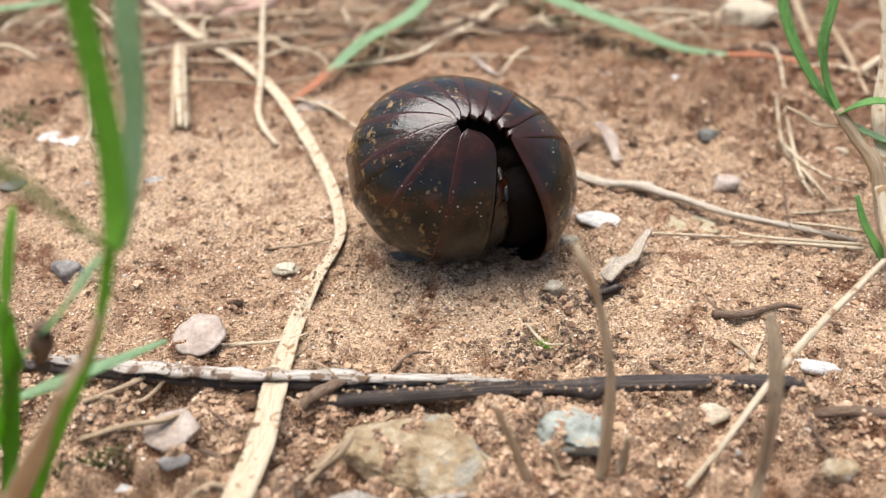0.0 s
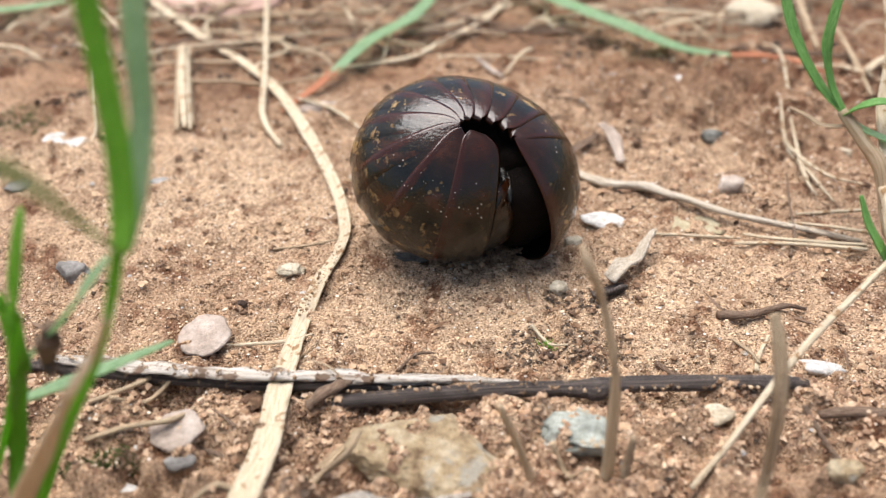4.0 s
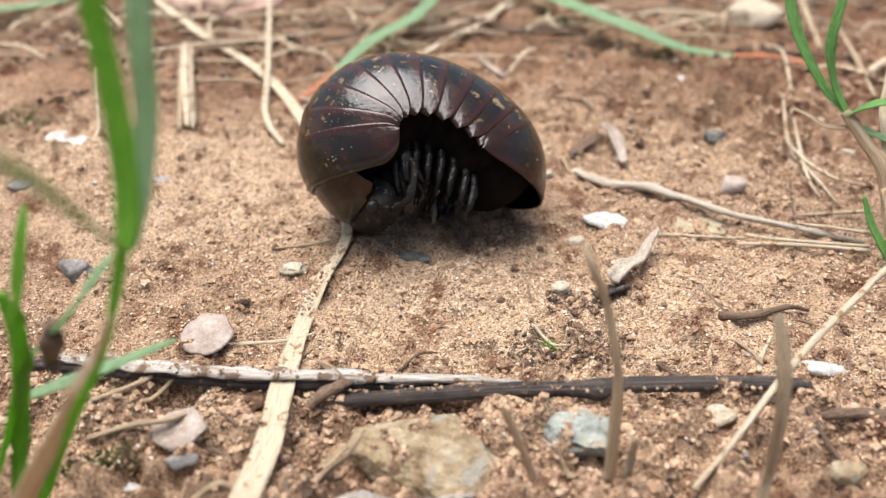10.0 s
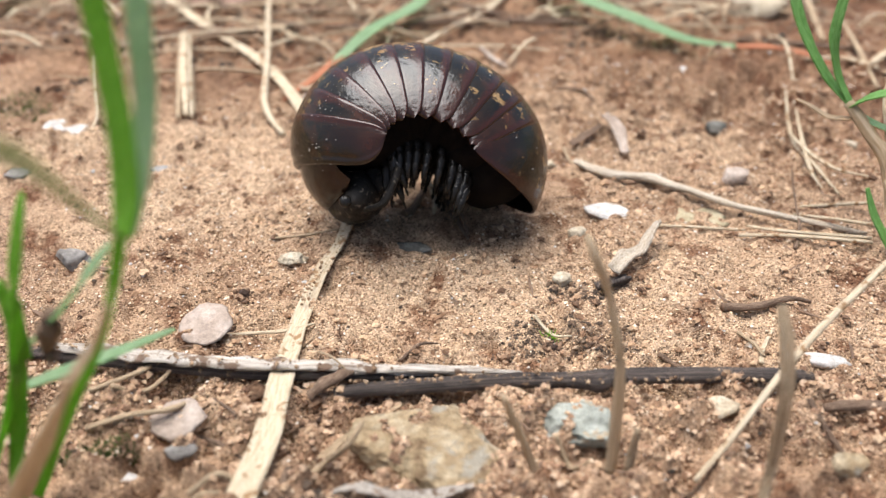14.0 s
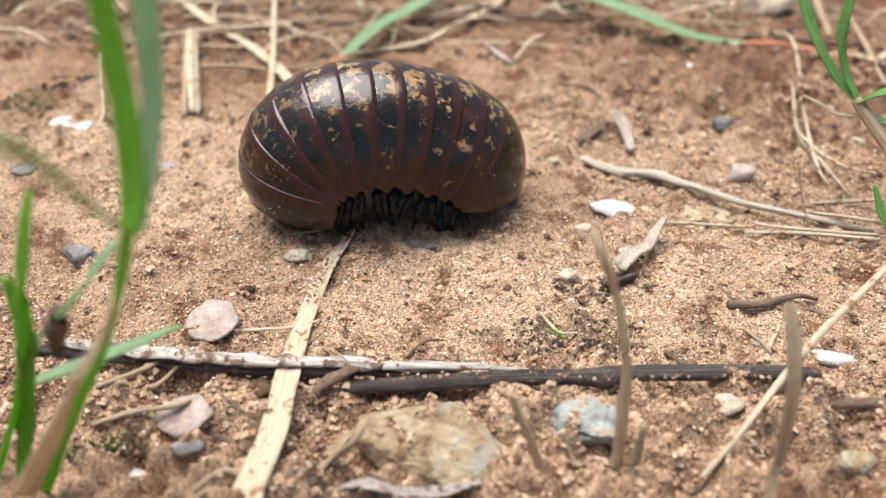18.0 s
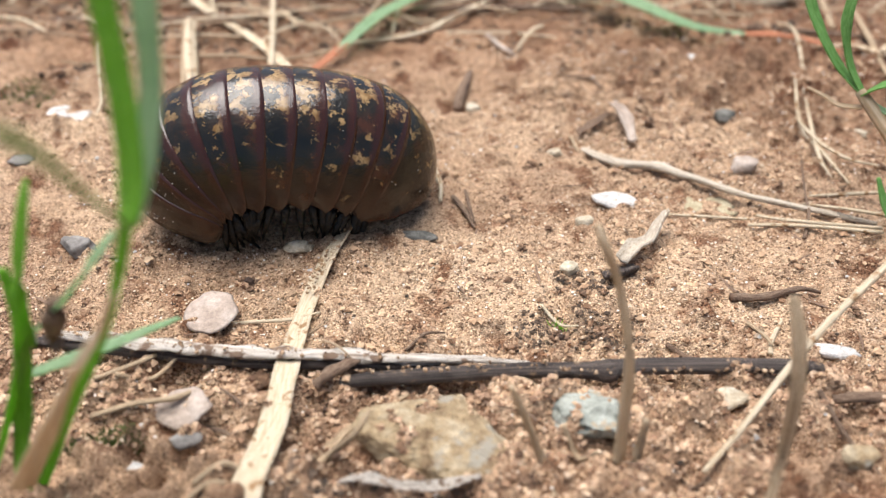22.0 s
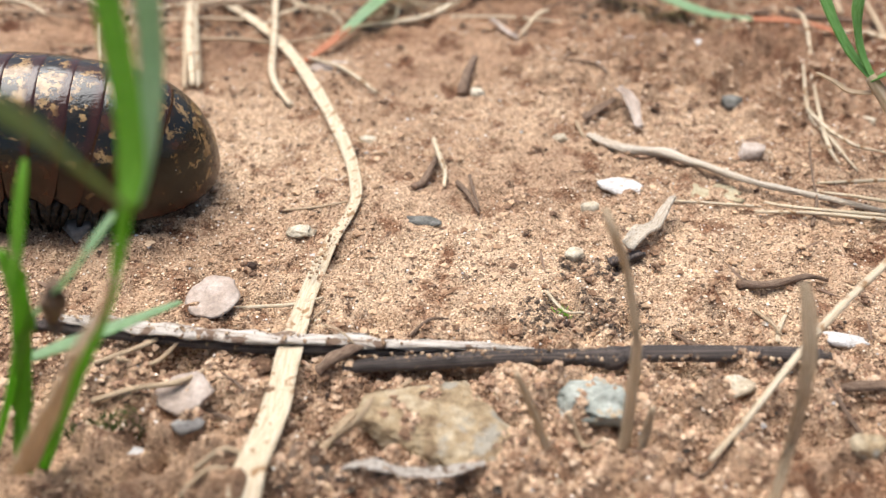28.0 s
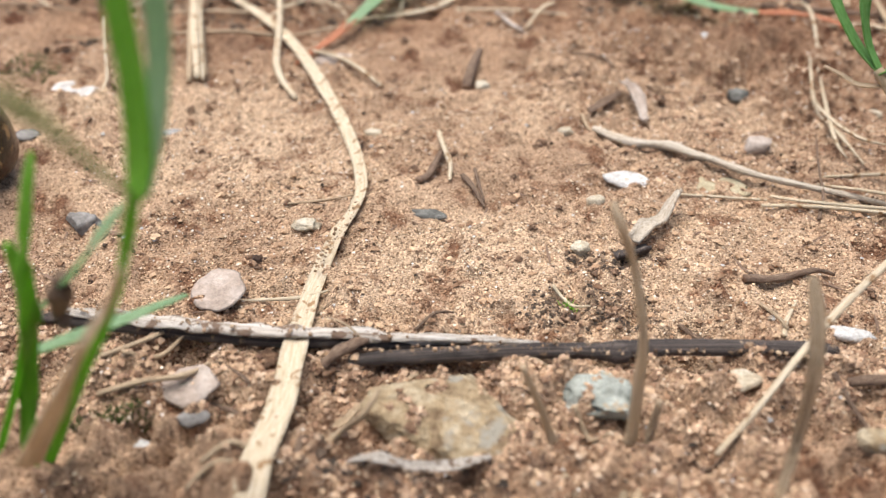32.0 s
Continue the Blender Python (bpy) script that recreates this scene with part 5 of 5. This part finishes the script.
scatter("soil_crumbs", 2600, 0.00012, 0.00055, LOAM, "loose crumbly lumps of soil on the rough hump", "soil crumbs", 25, 0.8, area=(0.012, 0.085, 0.012, 0.075))
scatter("humus_specks", 2600, 0.00008, 0.00032, HUMUS, "fine dark humus specks on the sand", "humus", 26)
scatter("pale_grit", 260, 0.00016, 0.0004, WHITE, "scattered pale grit", "grit", 5)
scatter("plant_fibres", 420, 0.00014, 0.00026, TWIG, "fine broken plant fibres", "litter", 6, 0.8, longer=9.0)

scatter("humus_crumbs", 1100, 0.00008, 0.00030, HUMUS, "patch of dark damp humus crumbs", "humus", 9, area=(0.0065, 0.0215, -0.0235, -0.0165))
scatter("humus_crumbs", 260, 0.0001, 0.0004, HUMUS, "patch of dark damp humus crumbs", "humus", 10, area=(0.012, 0.020, -0.0135, -0.0085))
scatter("humus_crumbs", 400, 0.0001, 0.0006, HUMUS, "patch of dark damp humus crumbs", "humus", 12, area=(-0.078, -0.066, 0.050, 0.063))
scatter("humus_crumbs", 420, 0.0001, 0.0005, HUMUS, "patch of dark damp humus crumbs", "humus", 13, area=(-0.016, 0.004, -0.052, -0.041))
# dark crumbs stand in for the shade in gaps between the straws
scatter("humus_crumbs", 1200, 0.00012, 0.0009, HUMUS, "dark crumbs standing for shaded gaps in the straw litter", "humus", 15, area=(-0.09, 0.085, 0.062, 0.105))
# ---- foreground: dry stems ----
straw("dead_grass_stalk", [(0.0127, -0.0484, -0.0005), (0.0145, -0.0416, -0.0005), (0.0147, -0.0402, 0.0066), (0.0145, -0.0393, 0.0130), (0.0132, -0.0376, 0.0189), (0.0117, -0.0374, 0.0226), (0.0110, -0.0363, 0.0241)], [0.00055, 0.00058, 0.00054, 0.00044, 0.00044, 0.00050, 0.00030], SHEATH, "upright dry brown grass stem", "stem", 201, on_soil=False)
straw("dead_grass_stalk", [(0.0142, -0.0478, -0.0005), (0.0161, -0.0413, -0.0001), (0.0167, -0.0404, 0.0062)], [0.00068, 0.00061, 0.00027], DULL, "short grey-brown broken stem", "stem", 202, on_soil=False)
withered = tagged(new("withered_grass_blade"), "withered brown grass blade standing upright", "grass blade")
WITHER = [(0.0257, -0.0481, -0.0005), (0.0273, -0.0448, 0.0050), (0.0272, -0.0439, 0.0132), (0.0269, -0.0421, 0.0175), (0.0265, -0.0403, 0.0200)]
part("blade", ribbon(free(WITHER), [0.00078, 0.00088, 0.00112, 0.00127, 0.00078], [0, 10, 20, 10, 0], 8, 0.25, 0.00022, 0.08, 203), SHEATH, withered)
part("midrib", tube(free(WITHER), [0.00022, 0.00022, 0.0002, 0.00018, 0.0001], 6, 6, 0.3, 204), DULL, withered)
straw("dead_grass_stalk", [(0.0093, -0.0456, -0.0005), (0.0081, -0.0411, 0.0003), (0.0062, -0.0409, 0.0058), (0.0044, -0.0411, 0.0107)], [0.00045, 0.00048, 0.00050, 0.00030], SHEATH, "short upright dry stem", "stem", 204, on_soil=False)
straw("dead_grass_stalk", [(-0.0150, -0.0432, -0.0003), (-0.0123, -0.0401, 0.0004), (-0.0094, -0.0409, 0.0043), (-0.0079, -0.0396, 0.0062)], [0.00030, 0.00042, 0.00040, 0.00022], DULL, "slanting dull dry stem", "stem", 205, on_soil=False)
straw("pale_stalk", [(0.0226, -0.0411, 0.0002), (0.0261, -0.0383, 0.0025), (0.0313, -0.0336, 0.0060), (0.0361, -0.0296, 0.0090), (0.0416, -0.0251, 0.0110), (0.0465, -0.0207, 0.0120)], [0.00028, 0.00033, 0.00039, 0.00039, 0.00039, 0.00033], STRAW, "straight pale straw leaning on the clump", "straw", 206, on_soil=False, wobble=0.15)

# ---- foreground grass plant ----
plant = tagged(new("grass_plant"), "fresh green grass plant with a brown sheathed stem", "grass")
def leaf(pts, widths, material, rolls=None, name="leaf", label="", fold=0.25, seed=0, parent=None):
    return part(name, ribbon(free(pts), widths, rolls, 8, fold, 0.0002, 0.05, seed), material, parent or plant, label)


part("stem", tube(free([(-0.0380, -0.0429, -0.0005), (-0.0341, -0.0449, 0.0069), (-0.0276, -0.0506, 0.0183), (-0.0247, -0.0509, 0.0233), (-0.0220, -0.0520, 0.0290), (-0.0199, -0.0532, 0.0346)]), [0.00068, 0.00070, 0.00058, 0.00040, 0.00034, 0.00044], 9, 6, 0.15, 1), GREEN, plant)
leaf([(-0.0338, -0.0494, 0.0072), (-0.0284, -0.0527, 0.0170), (-0.0253, -0.0537, 0.0228), (-0.0233, -0.0528, 0.0259), (-0.0217, -0.0530, 0.0293)], [0.0021, 0.0020, 0.0014, 0.0008, 0.0003], SHEATH, [0, 0, 0, 0, 0], "sheath", "brown papery sheath", 0.6, 2)
leaf([(-0.0338, -0.0510, 0.0084), (-0.0282, -0.0547, 0.0175), (-0.0257, -0.0554, 0.0219), (-0.0247, -0.0548, 0.0248)], [0.0018, 0.0017, 0.0013, 0.0004], SHEATH, [20, 25, 30, 30], "sheath", "brown papery sheath", 0.6, 22)
leaf([(-0.0197, -0.0532, 0.0344), (-0.0194, -0.0521, 0.0363), (-0.0194, -0.0509, 0.0398), (-0.0199, -0.0495, 0.0438), (-0.0204, -0.0484, 0.0474), (-0.0207, -0.0477, 0.0503)], [0.00130, 0.00190, 0.00165, 0.00150, 0.00150, 0.00140], GREEN, [10, 15, 20, 15, 10, 5], seed=3)
leaf([(-0.0195, -0.0527, 0.0343), (-0.0190, -0.0503, 0.0372), (-0.0188, -0.0478, 0.0409), (-0.0188, -0.0465, 0.0448), (-0.0187, -0.0450, 0.0490)], [0.00070, 0.00110, 0.00135, 0.00150, 0.00150], PALEGREEN, [-25, -20, -15, -15, -10], seed=4)
leaf([(-0.0200, -0.0532, 0.0345), (-0.0191, -0.0584, 0.0393), (-0.0184, -0.0628, 0.0437), (-0.0183, -0.0649, 0.0458), (-0.0186, -0.0663, 0.0473)], [0.0006, 0.0011, 0.0012, 0.0011, 0.0006], MOSSLEAF, [50, 55, 60, 60, 60], seed=5)
leaf([(-0.0360, -0.0474, 0.0048), (-0.0348, -0.0455, 0.0133), (-0.0316, -0.0470, 0.0238), (-0.0304, -0.0456, 0.0297), (-0.0301, -0.0440, 0.0322)], [0.00177, 0.00163, 0.00136, 0.00095, 0.00027], GREEN, seed=6)
leaf([(-0.0391, -0.0462, 0.0048), (-0.0354, -0.0460, 0.0126), (-0.0328, -0.0461, 0.0197), (-0.0329, -0.0457, 0.0258)], [0.00204, 0.00204, 0.00163, 0.00068], GREEN, seed=7)
leaf([(-0.0343, -0.0430, 0.0171), (-0.0302, -0.0449, 0.0215), (-0.0268, -0.0458, 0.0257), (-0.0248, -0.0443, 0.0281)], [0.00068, 0.00109, 0.00116, 0.00041], PALEGREEN, seed=8)
leaf([(-0.0367, -0.0418, 0.0117), (-0.0329, -0.0419, 0.0134), (-0.0290, -0.0402, 0.0141), (-0.0254, -0.0343, 0.0122)], [0.00109, 0.00150, 0.00136, 0.00041], PALEGREEN, seed=9)
part("withered_bract", tube(free([(-0.0305, -0.0444, 0.0223), (-0.0303, -0.0451, 0.0212), (-0.0324, -0.0428, 0.0175), (-0.0320, -0.0436, 0.0162)]), [0.00041, 0.00088, 0.00068, 0.00041], 8, 5, 0.7, 5), TWIG, plant, "withered dark bract")

# ---- grass clump at the right ----
clump = tagged(new("grass_clump"), "young green grass clump with dry straw at its base", "grass")
part("stem", tube(free([(0.0538, -0.0127, 0.0060), (0.0568, -0.0012, 0.0044), (0.0564, 0.0036, 0.0100), (0.0545, 0.0065, 0.0126), (0.0522, 0.0097, 0.0156)]), [0.00088, 0.00088, 0.00096, 0.00088, 0.00072], 8, 6, 0.25, 6), SHEATH, clump, "tan grass stem")
part("stem", tube(free([(0.0523, -0.0229, 0.0000), (0.0569, -0.0100, -0.0018), (0.0565, -0.0045, 0.0030), (0.0563, 0.0015, 0.0086)]), [0.00112, 0.00104, 0.00088, 0.00072], 8, 6, 0.25, 7), STRAW, clump, "tan grass stem")
leaf([(0.0524, 0.0095, 0.0153), (0.0495, 0.0125, 0.0181), (0.0468, 0.0153, 0.0225), (0.0453, 0.0182, 0.0269), (0.0449, 0.0211, 0.0314)], [0.00128, 0.00208, 0.00208, 0.00160, 0.00080], MEADOW, seed=11, parent=clump)
leaf([(0.0523, 0.0097, 0.0156), (0.0507, 0.0115, 0.0185), (0.0497, 0.0130, 0.0226), (0.0502, 0.0144, 0.0266), (0.0514, 0.0162, 0.0312)], [0.00128, 0.00144, 0.00144, 0.00128, 0.00096], MEADOW, seed=12, parent=clump)
leaf([(0.0524, 0.0093, 0.0150), (0.0541, 0.0081, 0.0169), (0.0565, 0.0074, 0.0177), (0.0603, 0.0060, 0.0173)], [0.00128, 0.00192, 0.00192, 0.00128], MEADOW, seed=13, parent=clump)
leaf([(0.0555, -0.0053, 0.0018), (0.0544, -0.0041, 0.0036), (0.0532, -0.0027, 0.0057), (0.0523, -0.0008, 0.0087)], [0.00160, 0.00176, 0.00128, 0.00048], MEADOW, seed=14, parent=clump)
leaf([(0.0528, 0.0091, 0.0147), (0.0553, 0.0071, 0.0136), (0.0592, 0.0052, 0.0125)], [0.00080, 0.00160, 0.00128], PALEGREEN, seed=15, parent=clump)
leaf([(0.0535, 0.0085, 0.0138), (0.0502, 0.0095, 0.0135), (0.0484, 0.0111, 0.0142), (0.0466, 0.0127, 0.0147)], [0.00096, 0.00112, 0.00080, 0.00040], SHEATH, seed=16, parent=clump, name="dry_leaf")
leaf([(0.0557, -0.0076, -0.0000), (0.0548, -0.0108, -0.0030), (0.0550, -0.0146, -0.0070)], [0.00128, 0.00208, 0.00160], MEADOW, seed=17, parent=clump)
leaf([(0.0571, 0.0036, 0.0100), (0.0576, 0.0095, 0.0153), (0.0593, 0.0145, 0.0212), (0.0592, 0.0204, 0.0285)], [0.0012, 0.0018, 0.0020, 0.0014], STRAW, seed=18, parent=clump, name="dry_leaf")


# ---- far litter: thin straws heaped beyond the bare soil ----
def litter_heap(n, seed):
    rnd = random.Random(seed)
    bm = bmesh.new()
    for k in range(n):
        x, y = rnd.uniform(-0.10, 0.12), rnd.uniform(0.066, 0.16)
        if x > 0.02 and y < 0.085:
            continue
        a, ln, r = rnd.gauss(0, 0.7) + (math.pi if rnd.random() < 0.5 else 0), rnd.uniform(0.006, 0.026), rnd.uniform(0.00014, 0.00045)
        h = rnd.uniform(0.0003, 0.0022)
        d = Vector((math.cos(a), math.sin(a) * 0.8, 0)) * ln
        bend = Vector((rnd.gauss(0, 0.0015), rnd.gauss(0, 0.0015), rnd.uniform(0, 0.0015)))
        p = [Vector((x, y, gz(x, y) + h)), Vector((x, y, gz(x, y) + h)) + d * 0.5 + bend, Vector((x + d.x, y + d.y, gz(x + d.x, y + d.y) + h * 0.5))]
        one = tube(p, [r, r, r * 0.6], 5, 4, 0.2, k, 0.7)
        me = bpy.data.meshes.new("tmp")
        one.to_mesh(me)
        one.free()
        bm.from_mesh(me)
        bpy.data.meshes.remove(me)
    return bm


HEAP = island_mat("mixed_straw", [(0.0, (0.12, 0.07, 0.045)), (0.3, (0.24, 0.15, 0.09)), (0.6, (0.44, 0.32, 0.20)), (1.0, (0.66, 0.55, 0.38))], 0.8)
tagged(mesh_ob("straw_litter", litter_heap(560, 11), HEAP), "tangle of thin brown and pale straws", "straw litter", kind="stuff")



# ---- motion ----
# seconds; x, y, z of the middle of the tip line, in mm; yaw, lean about the length, turn in the ring's plane;
# bend of the joints and gap between the tips (mm) along the body, as sums of the first four Chebyshev curves
POSES = []


def key(t, place, turns, bend, gap):
    POSES.append((t, *place, *turns, *bend, *gap))


key(0, (1.68, 1.02, 11.28), (20.3, -55.3, -7.6), (25.77, -5.45, 5.86, 4.04), (0.810, 0.284, -0.098, -0.599))
key(3.2, (1.68, 1.02, 11.28), (20.3, -55.3, -7.6), (25.77, -5.45, 5.86, 4.04), (0.810, 0.284, -0.098, -0.599))
key(5.5, (0.84, 1.96, 11.24), (21.1, -52.8, -3.9), (23.93, -5.66, 5.04, 4.02), (0.796, 0.291, -0.154, -0.542))
key(7, (-0.55, 3.50, 11.17), (22.3, -48.7, 2.0), (20.92, -6.01, 3.69, 4.00), (0.774, 0.302, -0.246, -0.448))
key(10.5, (-4.70, 7.30, 11.20), (16.5, -39.5, 12.5), (13.90, -6.00, -0.80, 2.60), (1.060, 0.450, -0.550, -0.500))
key(13.5, (-4.22, 6.14, 11.84), (9.7, -36.2, 9.7), (13.91, -3.53, 0.20, 1.59), (1.007, 0.365, -0.601, -0.333))
key(14.5, (-4.83, 4.22, 11.52), (9.1, -31.2, 5.0), (14.63, -2.87, 3.05, 0.47), (1.087, 0.327, -0.412, -0.035))
key(16.5, (-7.28, 7.28, 9.08), (12.0, 2.8, 2.1), (13.92, -6.56, 2.96, 1.12), (1.451, 0.776, -0.442, -0.148))
key(17, (-8.14, 7.49, 8.92), (13.5, 4.4, 3.4), (14.01, -7.62, 3.76, 1.14), (1.444, 0.806, -0.568, -0.303))
key(20, (-17.52, 5.16, 8.30), (12.3, 13.1, 1.8), (12.78, -3.56, 4.76, 3.85), (1.421, 0.552, -1.010, -0.508))
key(23, (-26.58, 2.73, 8.34), (11.5, 15.0, 1.8), (12.78, -3.56, 4.76, 3.85), (1.421, 0.552, -1.010, -0.508))
key(25, (-34.50, 2.26, 8.24), (9.0, 17.0, 1.8), (12.78, -3.56, 4.76, 3.85), (1.421, 0.552, -1.010, -0.508))
key(28, (-52.63, 1.50, 8.13), (5.0, 17.0, 1.8), (12.78, -3.56, 4.76, 3.85), (1.421, 0.552, -1.010, -0.508))
key(30, (-67.61, 1.50, 8.12), (4.0, 17.0, 1.8), (12.78, -3.56, 4.76, 3.85), (1.421, 0.552, -1.010, -0.508))
key(31.2, (-76.38, 1.50, 8.12), (4.0, 17.0, 1.8), (12.78, -3.56, 4.76, 3.85), (1.421, 0.552, -1.010, -0.508))
key(32, (-80.10, 1.50, 8.12), (4.0, 17.0, 1.8), (12.78, -3.56, 4.76, 3.85), (1.421, 0.552, -1.010, -0.508))


def at_time(t):
    """The row of POSES at t, eased between its neighbours without overshoot."""
    a = np.array(POSES)
    k = int(np.clip(np.searchsorted(a[:, 0], t) - 1, 0, len(a) - 2))
    h = np.diff(a[:, 0])[:, None]
    d = np.diff(a[:, 1:], axis=0) / h
    slope = np.zeros_like(a[:, 1:])
    same = d[:-1] * d[1:] > 0
    w0, w1 = 2 * h[1:] + h[:-1], h[1:] + 2 * h[:-1]
    slope[1:-1][same] = ((w0 + w1) / (w0 / np.where(same, d[:-1], 1) + w1 / np.where(same, d[1:], 1)))[same]
    slope[-1] = d[-1]
    u, h = (t - a[k, 0]) / h[k, 0], h[k, 0]
    return ((2 * u**3 - 3 * u**2 + 1) * a[k, 1:] + (u**3 - 2 * u**2 + u) * h * slope[k]
            + (3 * u**2 - 2 * u**3) * a[k + 1, 1:] + (u**3 - u**2) * h * slope[k + 1])


def spine(row):
    """Places and angles of the twelve plates in the body's space."""
    u = (np.arange(11) - 5) / 5
    curves = np.stack([np.ones(11), u, 2 * u**2 - 1, 4 * u**3 - 3 * u], -1)
    bend, gap = curves @ row[6:10], np.maximum(curves @ row[10:14], 0.2) / 1000
    th = np.concatenate([[0], np.cumsum(bend)])
    th = th - (th[5] + th[6]) / 2 + row[5]
    m = np.radians((th[:-1] + th[1:]) / 2)
    ps = np.zeros((12, 2))
    ps[1:] = np.cumsum(np.stack([np.cos(m), -np.sin(m)], -1) * gap[:, None], 0)
    return ps - ps.mean(0), th


def motions():
    ts = [i * 0.5 for i in range(65)]
    body, rows, hrow = [], [[] for _ in CHAIN], []
    for t in ts:
        row = at_time(t)
        body.append((t, pose(*(row[:3] / 1000), row[4], 0, row[3])))
        ps, th = spine(row)
        for r, p, a in zip(rows, ps, th):
            r.append((t, pose(p[0], 0, p[1], 0, a, 0)))
        hrow.append((t, pose(ps[0][0], 0, ps[0][1], 0, th[0] - 9, 0)))
    walk(MILLIPEDE, body)
    for ob, r in zip(CHAIN, rows):
        walk(ob, r)
    walk(HEAD, hrow)
    # legs: side by side in the coiled body, then hanging and stepping in waves
    lt = [i * 0.25 for i in range(129)]
    angles = [spine(at_time(t))[1] for t in lt]
    for lg, k, x, sd, i in LEGS:
        r = []
        for t, th in zip(lt, angles):
            coil = min(1.0, max(0.0, (th[11] - th[0] - 138) / 15))
            go = min(1.0, max(0.0, (t - 15.5) / 2.0)) + 0.15 * min(1.0, max(0.0, (t - 7) / 3))
            most = 62.0 - 20.0 * min(1.0, max(0.0, (th[11] - th[0] - 190) / 60))
            fold = -min(most, max(-most, (0.8 * coil + 0.6 * (1 - coil)) * (th[i] - (th[5] + th[6]) / 2)))
            swing = 13 * go * math.sin(2 * math.pi * (t * 0.9 + k * 0.13) + (sd > 0) * 0.4)
            r.append((t, pose(x, sd * (0.0026 + 0.0010 * (k % 2) * coil + 0.0016 * (1 - coil)), 0.0004, (26 - 2 * coil) if sd > 0 else -(4 + 26 * (1 - coil)), fold + swing, 0)))
        walk(lg, r)


motions()
